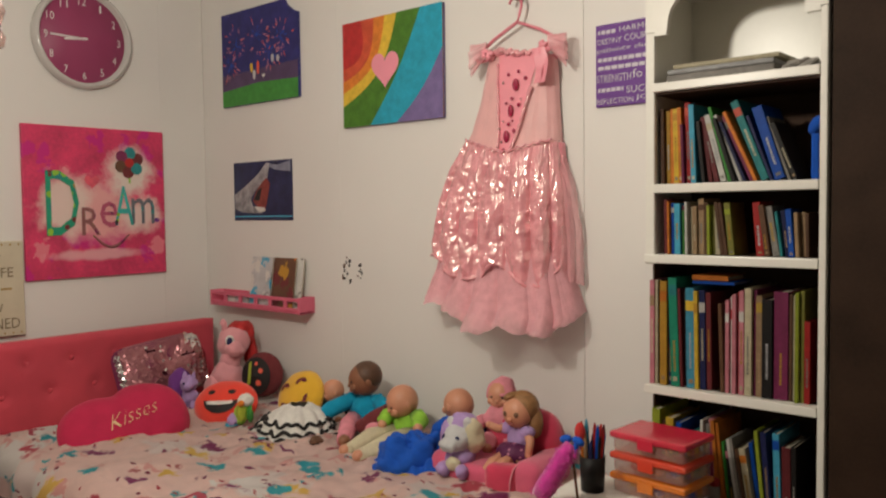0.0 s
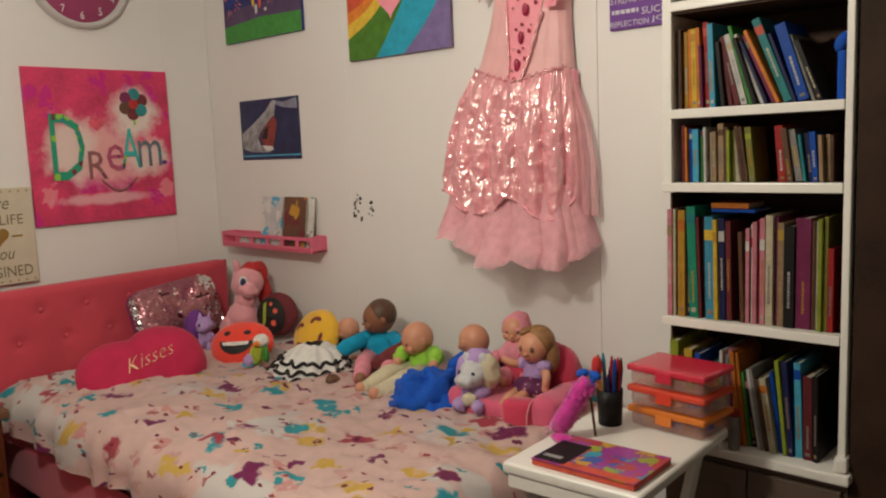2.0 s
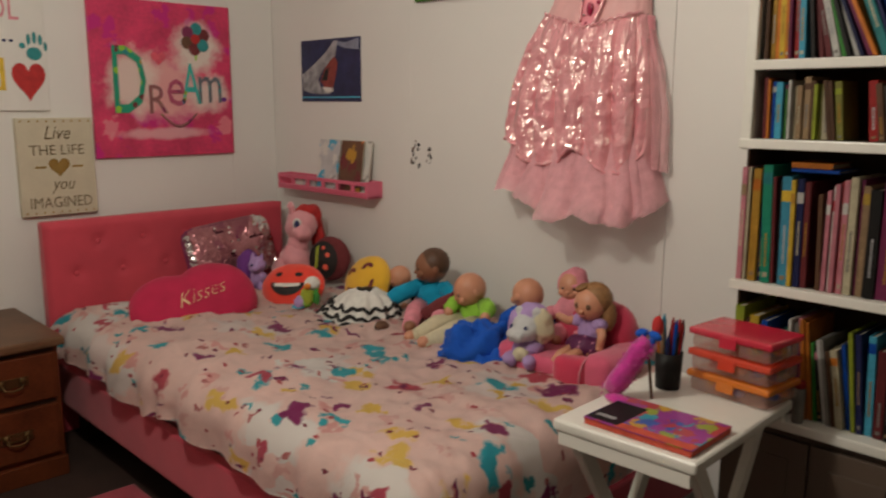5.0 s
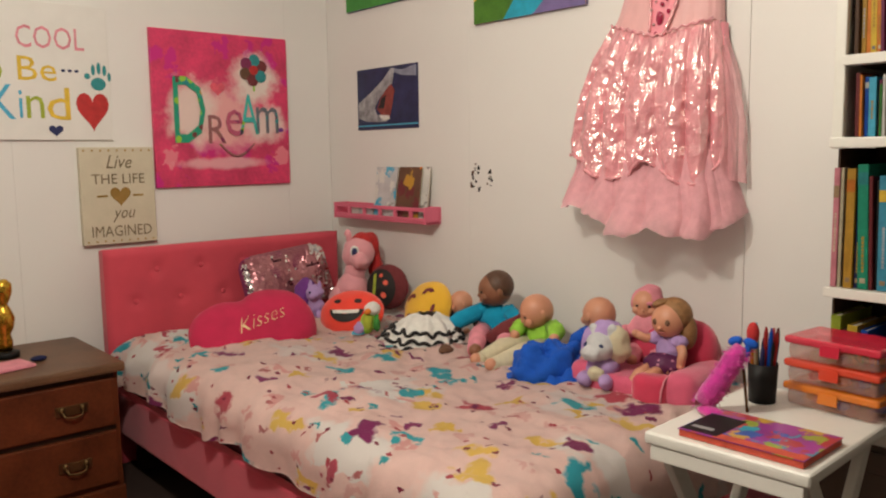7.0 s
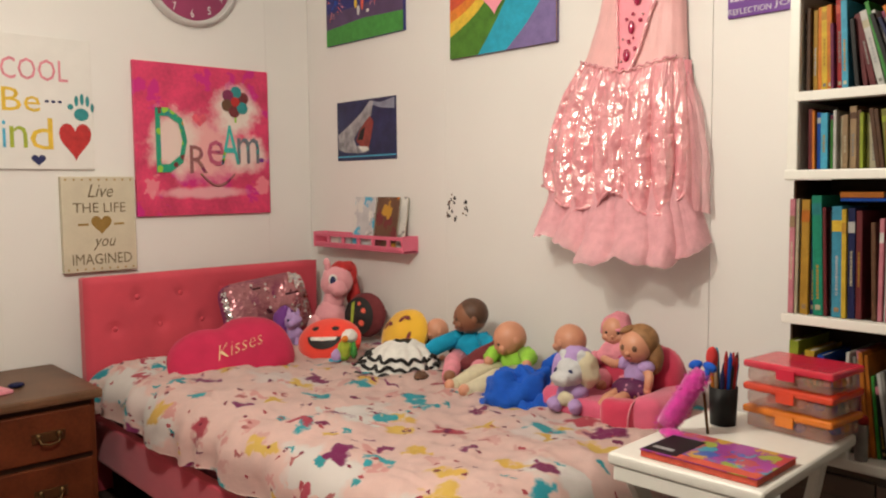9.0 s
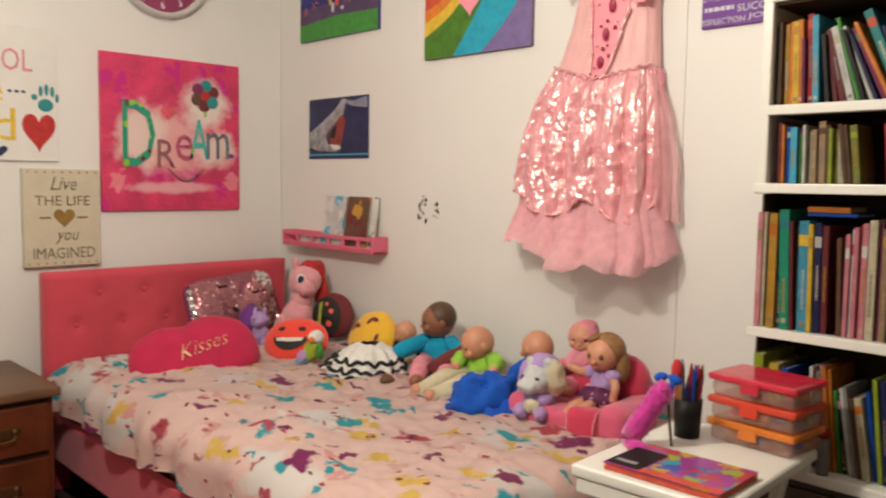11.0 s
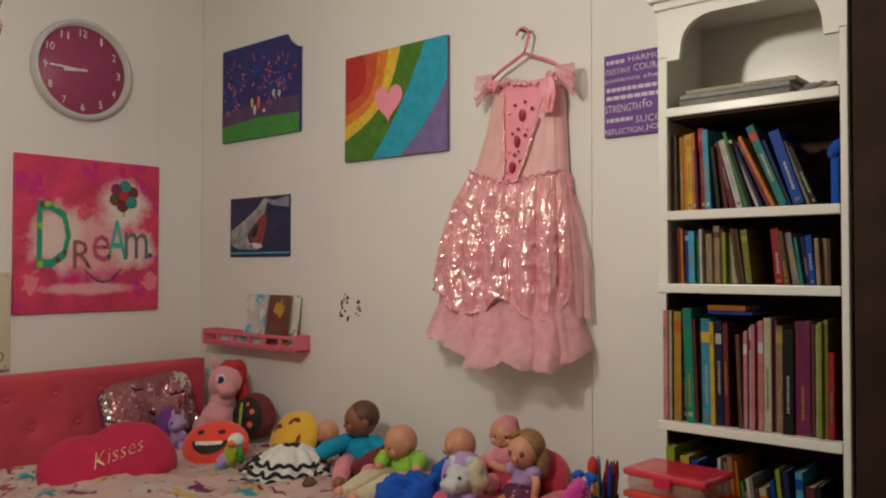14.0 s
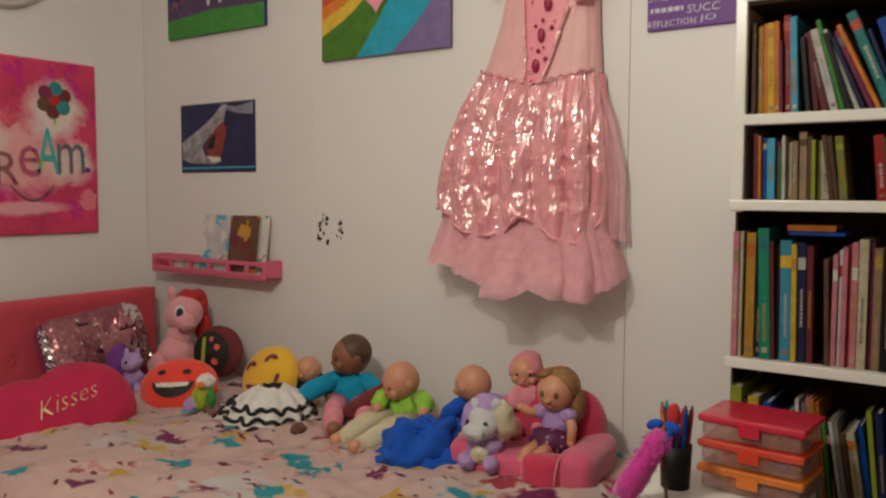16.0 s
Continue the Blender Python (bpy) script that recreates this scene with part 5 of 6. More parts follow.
def fluffy_pen():
    """A fuzzy pink toy that leans, with a blue bow at its head."""
    t = thing("fluffy_toy", (2.515, -0.655, 0.66), "fuzzy magenta toy with blue bow leaning on the table", "toy")
    fur = mat("magenta_fur", (0.58, 0.03, 0.30), 0.9, var=0.25, scale=60, bump=1.0, fine=300, sheen=0.6)
    bm = bmesh.new()
    path = [Vector((-0.015, -0.02, 0.022)), Vector((0.0, -0.01, 0.05)), Vector((0.022, 0.0, 0.09)), Vector((0.036, 0.012, 0.125)), Vector((0.048, 0.03, 0.152))]
    tube(bm, path, [0.022, 0.027, 0.024, 0.024, 0.018], n=14)
    rng = random.Random(7)
    for i in range(520):
        k = rng.random() * 3.999
        c = path[int(k)].lerp(path[int(k) + 1], k % 1)
        d = Vector((rng.gauss(0, 1), rng.gauss(0, 1), rng.gauss(0, 0.5))).normalized()
        a = c + d * 0.022
        side = d.orthogonal().normalized() * 0.0016
        bm.faces.new([bm.verts.new(a + side), bm.verts.new(a - side), bm.verts.new(c + d * rng.uniform(0.029, 0.036) + Vector((0, 0, -0.003)))])
    part("body", bm, fur, t)
    bm = bmesh.new()
    for sx in (-1, 1):
        ball(bm, (0.05 + sx * 0.018, 0.028, 0.165), (0.018, 0.010, 0.011), 0, (0, sx * 20, 0), 10, 8)
        ball(bm, (0.05 + sx * 0.012, 0.024, 0.148), (0.008, 0.006, 0.018), 0, (0, sx * 15, 0), 10, 8)
    part("bow", bm, plush("blue"), t, "bright blue bow")
    bm = bmesh.new()
    ball(bm, (0.066, 0.04, 0.185), (0.014, 0.014, 0.026), u=10, v=8)
    part("tuft", bm, plush("red"), t)
    bm = bmesh.new()
    ball(bm, (0.012, -0.035, 0.013), (0.034, 0.016, 0.012), u=10, v=8)
    part("foot", bm, fur, t)
    bm = bmesh.new()
    tube(bm, [(0.044, 0.045, 0.10), (0.052, 0.052, 0.002)], [0.0035, 0.0035], n=8)
    part("stand_wire", bm, M_BRASS, t)


fluffy_pen()


def magazine():
    b = thing("colouring_book", (2.672, -0.752, 0.6605), "orange-edged colouring book with a swirling bright cover", "book", rz=1.5)
    part("page_block", boxed((-0.128, -0.088, 0.001), (0.128, 0.088, 0.0145)), gloss("coral"), b, "orange page edges")
    cover = blotched(mat("swirl_cover", (0.30, 0.04, 0.26), 0.28, var=0.3, bump=0), [(22, 0.6, 1.6, (0, 0, 0), [(0.03, 0.30, 0.40), (0.55, 0.32, 0.04), (0.45, 0.05, 0.06), (0.04, 0.10, 0.40), (0.30, 0.36, 0.05)])])
    part("cover", boxed((-0.130, -0.090, 0.0149), (0.130, 0.090, 0.0163)), cover, b)
    part("title_panel", boxed((-0.128, -0.082, 0.0164), (-0.048, 0.045, 0.0169)), gloss("black"), b)
    part("border", boxed((-0.055, -0.089, 0.0164), (0.128, -0.060, 0.0168)), gloss("coral"), b)
    part("title_bar", boxed((-0.118, -0.06, 0.0170), (-0.07, -0.045, 0.0173)), gloss("silver"), b)


magazine()


def glue_bottle():
    b = thing("glue_tube", (2.785, FRONT - 0.004, 0.5755), "grey glue tube with red cap on the ledge", "bottle")
    bm = bmesh.new()
    lathe(bm, (0, 0, 0), [(0.014, 0), (0.015, 0.01), (0.015, 0.085), (0.012, 0.09)])
    part("tube", bm, gloss("grey"), b)
    bm = bmesh.new()
    lathe(bm, (0, 0, 0.0905), [(0.014, 0), (0.014, 0.014), (0.011, 0.018)])
    part("cap", bm, gloss("red"), b)


glue_bottle()


# ---------- cushions on the bed ----------
def cushion(name, at, turn, outline, thick, material, label, n=64, rings=14, power=2.4):
    """A stuffed cushion: outline(angle) gives its radius; local face to -y."""
    c = thing(name, at, label, "cushion")
    bm = bmesh.new()
    for side in (-1, 1):
        rows = []
        for k in range(rings + 1):
            s = k / rings
            row = []
            for i in range(n):
                t = 2 * math.pi * i / n
                r = outline(t) * s
                x, z = r * math.cos(t), r * math.sin(t)
                h = thick * max(0.0, 1 - s ** power) ** 0.55 + 0.004 * noise.noise((x * 18, z * 18, side))
                row.append((x, side * h, z))
            rows.append(row)
        b2 = grid_mesh(rows[1:], True)
        me = bpy.data.meshes.new("t")
        ctr = b2.verts.new((0, side * thick, 0))
        b2.verts.ensure_lookup_table()
        for i in range(n):
            b2.faces.new((ctr, b2.verts[i], b2.verts[(i + 1) % n])).smooth = True
        b2.to_mesh(me)
        b2.free()
        bm.from_mesh(me)
        bpy.data.meshes.remove(me)
    bmesh.ops.remove_doubles(bm, verts=bm.verts[:], dist=0.0005)
    part("cover", bm, material, c, smooth=True)
    c.matrix_world = pose(*at, *turn)
    return c


def drape_on(pts, thick, outline, y_off=-0.002, power=2.4):
    """Lay flat points on the bulged face of a cushion."""
    out = []
    for x, z in pts:
        s = min(1.0, math.hypot(x, z) / outline(math.atan2(z, x)))
        out.append((x, -thick * max(0.0, 1 - s ** power) ** 0.55 + y_off, z))
    return out


def mark(parent, pts, thick, outline, material, y_off=-0.003, name="patch"):
    bm = bmesh.new()
    cx, cz = sum(p[0] for p in pts) / len(pts), sum(p[1] for p in pts) / len(pts)
    rim = [bm.verts.new(p) for p in drape_on(pts, thick, outline, y_off)]
    mid = bm.verts.new(drape_on([(cx, cz)], thick, outline, y_off)[0])
    for i in range(len(rim)):
        bm.faces.new((mid, rim[i], rim[(i + 1) % len(rim)]))
    part(name, bm, material, parent)


def cushions():
    def lips(t):
        a = 0.242 / (abs(math.cos(t)) ** 2.6 + (abs(math.sin(t)) * 0.242 / 0.158) ** 2.6) ** (1 / 2.6)
        return a * (1 - 0.17 * math.exp(-((math.atan2(math.sin(t - 1.75), math.cos(t - 1.75))) / 0.32) ** 2))

    crim = mat("crimson_plush", (0.50, 0.015, 0.07), 0.85, var=0.16, scale=12, bump=0.6, fine=350, sheen=0.1)
    c = cushion("lips_cushion", (0.690, -0.822, 0.588), (-40, -9, 80), lips, 0.082, crim, "crimson plush cushion with embroidered gold writing")
    bm = letters("Kisses", 0.19, 0.056, thin=0.022, slant=0.45)
    bmesh.ops.subdivide_edges(bm, edges=[e for e in bm.edges if e.calc_length() > 0.02], cuts=2)
    for v in bm.verts:
        x, z = v.co.x + 0.020, v.co.z + 0.002 + 0.12 * v.co.x
        v.co = Vector(drape_on([(x, z)], 0.082, lips, -0.006)[0])
    part("lettering", bm, mat("gold_thread", (0.70, 0.50, 0.28), 0.45, metal=0.3, var=0.1), c, "gold embroidered word")

    def square(t):
        return 1 / (abs(math.cos(t) / 0.215) ** 6 + abs(math.sin(t) / 0.135) ** 6) ** (1 / 6)

    sc = cushion("sequin_cushion", (0.285, -0.44, 0.70), (-16, -6, 90), square, 0.06, plush("plum"), "pink and silver sequin cushion against the headboard", power=4)
    rng = random.Random(21)
    tones = [mat("pink_sequin", (0.46, 0.20, 0.22), 0.32, metal=0.7, bump=0), mat("dark_sequin", (0.10, 0.03, 0.04), 0.25, metal=0.8, bump=0), mat("silver_sequin", (0.75, 0.72, 0.70), 0.15, metal=1.0, bump=0)]
    bm = bmesh.new()
    for r in range(25):
        for q in range(40):
            x, z = -0.205 + 0.0105 * q + 0.005 * (r % 2), -0.125 + 0.0105 * r
            if math.hypot(x, z) > 0.97 * square(math.atan2(z, x)):
                continue
            p = Vector(drape_on([(x, z)], 0.06, square, -0.002, 4)[0])
            tilt = pose(0, 0, 0, rng.gauss(-8, 8) + 30 * noise.noise((x * 9, z * 9, 4.0)), 0, rng.gauss(0, 8) + 30 * noise.noise((x * 9, z * 9, 8.0)))
            k = noise.noise((x * 13, z * 16, 2.0))
            slot = 2 if x > 0.125 + 0.06 * k or x < -0.185 else (1 if k > 0.5 else 0)
            if rng.random() < 0.02:
                slot = 2
            f = bm.faces.new([bm.verts.new(p + tilt @ Vector((0.0068 * math.cos(a), 0, 0.0068 * math.sin(a)))) for a in [math.pi * i / 3 for i in range(6)]])
            f.material_index = slot
    tagged(part("sequin_layer", bm, tones, sc, "overlapping shiny sequins"), kind="stuff")

    disc = lambda t: 0.115
    oval = lambda t: 0.142 / math.sqrt(math.cos(t) ** 2 + (1.38 * math.sin(t)) ** 2)
    red = mat("neon_red_plush", (0.85, 0.06, 0.035), 0.85, var=0.08, scale=12, bump=0.4, fine=350, sheen=0.4)
    c = cushion("grinning_cushion", (0.760, -0.42, 0.605), (-32, -4, 30), oval, 0.055, red, "orange-red round cushion with a grinning face")
    mark(c, [(0.075 * math.cos(a), 0.0 + 0.055 * math.sin(a)) for a in [math.pi + math.pi * i / 14 for i in range(15)]], 0.055, oval, paint("black"), -0.004, "mouth")
    mark(c, [(-0.060, -0.004), (0.060, -0.004), (0.055, -0.018), (0, -0.022), (-0.055, -0.018)], 0.055, oval, paint("white"), -0.007, "teeth")
    for s in (-1, 1):
        mark(c, round_outline(s * 0.045, 0.035, 0.016, 0.010, 12), 0.055, oval, paint("black"), -0.004, "eye")
    yel = mat("yellow_plush", (0.80, 0.45, 0.03), 0.85, var=0.08, scale=12, bump=0.4, fine=350, sheen=0.4)
    c = cushion("smiling_cushion", (1.010, -0.225, 0.635), (-30, -22, 18), disc, 0.055, yel, "round yellow cushion with a smiling face")
    for s in (-1, 1):
        mark(c, [(s * 0.042 + 0.026 * math.cos(a), 0.035 + 0.024 * math.sin(a)) for a in [math.pi * i / 10 for i in range(11)]] + [(s * 0.042 + 0.015 * math.cos(a), 0.033 + 0.012 * math.sin(a)) for a in [math.pi - math.pi * i / 10 for i in range(11)]], 0.055, disc, paint("maroon"), -0.004, "eye")
    mark(c, [(0.07 * math.cos(a), -0.02 + 0.05 * math.sin(a)) for a in [math.pi + math.pi * i / 14 for i in range(15)]], 0.055, disc, paint("maroon"), -0.004, "mouth")
    bug = lambda t: 0.100
    c = cushion("ladybird_cushion", (0.615, -0.125, 0.665), (-8, 0, 25), bug, 0.05, plush("maroon"), "round red cushion with dark middle leaning on the wall")
    mark(c, round_outline(-0.012, -0.005, 0.076, 0.084, 20), 0.05, bug, paint("black"), -0.010, "dark_patch")
    for x, z, r in ((0.02, 0.02, 0.012), (0.012, -0.035, 0.014), (-0.005, 0.05, 0.009)):
        mark(c, round_outline(x, z, r, r, 10), 0.05, bug, paint("coral"), -0.014, "spot")
    mark(c, [(-0.045, 0.05), (-0.03, 0.06), (-0.03, -0.04), (-0.05, -0.05)], 0.05, bug, paint("lime"), -0.014, "stripe")


cushions()


# ---------- dolls and soft toys, each one plain shape ----------


def doll(name, at, turn, label, blobs, mats, category="doll", size=1.0, rumple=0.009, slots=()):
    """One mesh of rounded volumes: ('b', centre, radii, slot, turn) or ('t', points, radii, slot)."""
    if slots:
        top = thing(name, (0, 0, 0), label, category, "toys along the bed")
        for k, nm in enumerate(slots):
            own = [(*q[:3], 0, *q[4:]) for q in blobs if q[3] == k]
            for q in [own] if k == 0 else [[q] for q in own]:
                ob = doll(nm, (0, 0, 0), 0, "", q, [mats[k]], "", size, rumple)
                ob.parent = top
        top.matrix_world = pose(*at, 0, 0, turn)
        return top
    bm = bmesh.new()
    for q in blobs:
        if q[0] == "b":
            ball(bm, q[1], q[2], q[3], q[4] if len(q) > 4 else (0, 0, 0), 30, 22)
        else:
            tube(bm, q[1], q[2], q[3])
            for p, r in ((q[1][0], q[2][0]), (q[1][-1], q[2][-1])):
                ball(bm, p, (r, r, r), q[3], (0, 0, 0), 12, 8)
    # cloth and plush lie in soft folds, vinyl stays smooth
    bm.normal_update()
    for v in bm.verts:
        if rumple and mats[v.link_faces[0].material_index].name.endswith(("_cloth", "_plush", "_skirt")):
            p = v.co
            v.co = p + v.normal * rumple * (noise.noise(p * 24 + Vector(at)) + 0.8 * (0.35 - abs(noise.noise(p * 42 + Vector(at)))))
        v.co *= size
    ob = from_bm(name, bm, mats)
    ob.matrix_world = pose(*at, 0, 0, turn)
    return tagged(ob, label, category, "toys along the bed") if label else ob


def baby(at, turn, s, label, skin, top, legs, hair=None, arms=((-0.10, -0.05, 0.05), (0.10, -0.05, 0.05)), feet=((-0.05, -0.19, 0.025), (0.05, -0.19, 0.025)), head=(0, -0.01, 0.185), nod=0, yaw=0, cap=0.0, bib=False):
    """A seated baby doll; its lap is at the origin and it faces -y, its head turned by yaw and bent by nod."""
    c = Vector(head) * s
    R = 0.062 * s
    turnm = pose(0, 0, 0, nod, 0, yaw).to_3x3()

    def on(x, y, z):
        return c + turnm @ Vector((x, y, z)) * R

    h = (nod, 0, yaw)
    bl = [("b", (0, 0, 0.065 * s), (0.062 * s, 0.052 * s, 0.075 * s), 1), ("b", c, (R * 0.96, R * 1.04, R * 1.04), 0, h),
          ("b", on(0, -0.62, -0.38), (R * 0.64, R * 0.42, R * 0.46), 0, h),
          ("b", on(0, -1.03, -0.20), (R * 0.13, R * 0.13, R * 0.11), 0, h),
          ("b", on(0, -0.99, -0.52), (R * 0.20, R * 0.09, R * 0.055), 4, h)]
    for k in (-1, 1):
        bl.append(("b", on(k * 0.48, -0.82, -0.28), (R * 0.27, R * 0.2, R * 0.25), 0, h))
        bl.append(("b", on(k * 0.38, -0.93, 0.06), (R * 0.12, R * 0.06, R * 0.085), 3, h))
        bl.append(("b", on(k * 0.40, -0.90, 0.27), (R * 0.17, R * 0.05, R * 0.025), 5, h))
        bl.append(("b", on(k * 0.96, 0.05, -0.08), (R * 0.12, R * 0.2, R * 0.27), 0, h))
    if cap:
        bl.append(("b", on(0, 0.17, 0.17), (R * 1.01, R * 1.0, R * 0.98), 5, h))
    if bib:
        bl.append(("b", Vector((-0.01, -0.058, 0.150)) * s, (0.066 * s, 0.016 * s, 0.046 * s), 1, (-20, 0, -10)))
    for k, (ax, ay, az) in zip((-1, 1), arms):
        sh = Vector((k * 0.055 * s, -0.005, 0.115 * s))
        e = Vector((ax, ay, az)) * s
        mid = sh.lerp(e, 0.5) + Vector((k * 0.015 * s, 0, 0))
        bl.append(("t", [sh, mid, e], [0.030 * s, 0.030 * s, 0.024 * s], 1))
        bl.append(("b", e + (e - mid).normalized() * 0.022 * s, (0.019 * s,) * 3, 0))
    for k, (lx, ly, lz) in zip((-1, 1), feet):
        hip = Vector((k * 0.035 * s, -0.02 * s, 0.035 * s))
        e = Vector((lx, ly, lz)) * s
        mid = hip.lerp(e, 0.5) + Vector((k * 0.012, 0, 0.012)) * s
        bl.append(("t", [hip, mid, e], [0.040 * s, 0.037 * s, 0.028 * s], 2))
        bl.append(("b", e + (e - mid).normalized() * 0.02 * s + Vector((0, 0, 0.006 * s)), (0.022 * s, 0.024 * s, 0.022 * s), 0))
    return doll("baby_doll", at, turn, label, bl, [skin, plush(top), plush(legs), paint("black"), M_LIP, hair or M_HAIRDARK])


M_LIP = mat("doll_lip", (0.42, 0.12, 0.10), 0.4, var=0.05)
TOP = 0.553
baby((1.345, -0.175, TOP), 22, 0.98, "brown vinyl baby doll in a bright turquoise top", M_SKIN2, "turquoise", "pink", M_HAIRDARK, ((-0.17, -0.09, 0.045), (0.12, -0.03, 0.06)), ((0.03, -0.26, 0.025), (0.12, -0.22, 0.025)), (0, -0.01, 0.198), 8, -55, 1)
baby((1.590, -0.20, TOP - 0.004), 8, 0.92, "bald baby doll in green top and cream trousers", M_SKIN, "leaf", "cream", M_SKIN, ((-0.07, -0.06, 0.09), (0.12, -0.09, 0.10)), ((-0.09, -0.26, 0.02), (0.0, -0.29, 0.02)), (-0.008, -0.02, 0.168), 22, -35)
baby((1.850, -0.20, TOP + 0.01), 30, 0.86, "baby doll in blue suit lying against the wall", M_SKIN, "blue", "blue", M_SKIN, ((-0.10, -0.02, 0.06), (0.10, -0.08, 0.07)), ((-0.05, -0.12, 0.03), (0.05, -0.12, 0.03)), (-0.01, 0.0, 0.190), 10, -130)
baby((2.000, -0.165, TOP + 0.045), 30, 0.76, "baby doll with pink hood and round pink bib", M_SKIN, "pink", "pink", plush("pink"), ((-0.10, -0.06, 0.12), (0.09, -0.05, 0.08)), ((-0.05, -0.12, 0.03), (0.05, -0.12, 0.03)), (-0.005, 0, 0.235), 6, -10, 1, bib=True)
baby((1.112, -0.14, TOP - 0.01), 40, 0.72, "small bald doll with a black collar", M_SKIN, "black", "white", M_SKIN, ((-0.08, -0.08, 0.05), (0.10, -0.08, 0.06)), ((-0.05, -0.12, 0.03), (0.05, -0.12, 0.03)), (0, 0, 0.165), 5, -70)


def ruffled_dress():
    """The white doll's skirt with wavy black trims, spread on the quilt."""
    d = thing("doll_skirt", (1.165, -0.36, TOP - 0.012), "white ruffled doll skirt edged with black wavy trim", "doll skirt", rz=18)
    rows = []
    prof = [(0.035, 0.115), (0.055, 0.108), (0.085, 0.090), (0.11, 0.062), (0.125, 0.035), (0.140, 0.012)]
    n = 90

    def pt(r, h, t, amp):
        w = 1 + amp * math.sin(11 * t)
        return (r * w * math.cos(t) * 1.12, r * w * math.sin(t) - 0.35 * (0.115 - h), h + 0.010 * noise.noise((3 * t, r * 20, 1)))

    for r, h in prof:
        rows.append([pt(r, h, 2 * math.pi * i / n, 0.10 * r / 0.14) for i in range(n)])
    part("skirt", grid_mesh(rows, True), plush("white"), d)
    for r, h in ((0.112, 0.064), (0.128, 0.036), (0.143, 0.012)):
        bm = bmesh.new()
        pts = []
        for i in range(151):
            t = 2 * math.pi * i / 150
            p = pt(r, h, t, 0.10 * r / 0.14)
            pts.append((p[0] * 1.02, p[1] * 1.02, p[2] + 0.007 * math.sin(17 * t)))
        tube(bm, pts, 0.0068, n=6, cap=False)
        part("trim", bm, plush("black"), d, "wavy black trim")
    doll("doll_boot", (1.375, -0.455, TOP + 0.006), 20, "small brown doll boot poking out of a skirt", [("b", (0, 0, 0.01), (0.022, 0.034, 0.018), 0)], [plush("brown")], "doll shoe")


ruffled_dress()

doll("carnival_scarf", (1.475, -0.245, TOP), 0, "dark red crumpled toy sleeve between two dolls",
     [("t", [(-0.035, -0.04, 0.045), (0.0, -0.01, 0.075), (0.035, 0.02, 0.115)], [0.026, 0.03, 0.018], 0)], [plush("maroon")], "cloth toy")

doll("blue_cap", (1.800, -0.405, TOP - 0.012), 25, "bright blue crumpled cloth cap lying on the duvet",
     [("b", (0.0, 0, 0.035), (0.105, 0.085, 0.082), 0, (0, -12, 0)), ("b", (0.055, -0.055, 0.016), (0.080, 0.05, 0.022), 0, (0, -10, 0)), ("b", (-0.045, -0.02, 0.030), (0.075, 0.07, 0.05), 0, (0, -20, 10)),
      ("b", (0.05, 0.02, 0.075), (0.055, 0.05, 0.045), 0, (0, 10, 0)), ("b", (-0.005, -0.03, 0.09), (0.035, 0.03, 0.03), 0)],
     [plush("blue")], "cap", rumple=0.034)

doll("small_doll", (1.935, -0.345, TOP), 30, "small dark-dressed doll squeezed among larger toys",
     [("b", (0, 0, 0.06), (0.035, 0.03, 0.05), 1), ("b", (0.0, 0, 0.115), (0.028, 0.028, 0.030), 1), ("t", [(-0.03, -0.01, 0.07), (-0.045, -0.03, 0.035)], [0.013, 0.011], 0), ("t", [(0.0, -0.03, 0.04), (-0.01, -0.05, 0.01)], [0.013, 0.011], 0)], [M_SKIN, plush("navy")])

# soft armchair for dolls
def doll_chair():
    c = thing("doll_armchair", (2.085, -0.265, TOP - 0.014), "pink plush toy armchair holding several dolls", "toy chair", rz=8)
    rose = mat("rose_plush", (0.66, 0.10, 0.19), 0.85, var=0.15, scale=14, bump=0.5, fine=350, sheen=0.5)
    red = mat("cherry_plush", (0.58, 0.035, 0.09), 0.85, var=0.15, scale=14, bump=0.5, fine=350, sheen=0.5)

    def blob(parts):
        bm = bmesh.new()
        for q in parts:
            ball(bm, *q)
        return bm

    def padded(lo, hi, r):
        bm = boxed(lo, hi, r, 5)
        bmesh.ops.subdivide_edges(bm, edges=[e for e in bm.edges if e.calc_length() > 0.05], cuts=3, use_grid_fill=True)
        bm.normal_update()
        for v in bm.verts:
            v.co += v.normal * 0.006 * noise.noise(v.co * 16)
        return bm

    part("seat", padded((-0.17, -0.155, 0.0), (0.10, 0.06, 0.070), 0.030), rose, c, smooth=True)
    part("front_pad", padded((0.02, -0.178, 0.0), (0.125, -0.10, 0.092), 0.034), red, c, smooth=True)
    part("backrest", blob([((0.02, 0.10, 0.11), (0.15, 0.05, 0.11)), ((0.10, 0.08, 0.12), (0.07, 0.06, 0.09))]), red, c)
    part("armrest", padded((0.105, -0.165, 0.0), (0.205, 0.09, 0.105), 0.045), rose, c, smooth=True)
    part("armrest", padded((-0.205, -0.14, 0.0), (-0.13, 0.08, 0.085), 0.034), rose, c, smooth=True)
    bm = bmesh.new()
    tube(bm, [(0.112, -0.176, 0.012), (0.114, -0.176, 0.055), (0.118, -0.165, 0.085), (0.125, -0.13, 0.105)], 0.003, n=6)
    part("piping", bm, plush("pink"), c)


doll_chair()

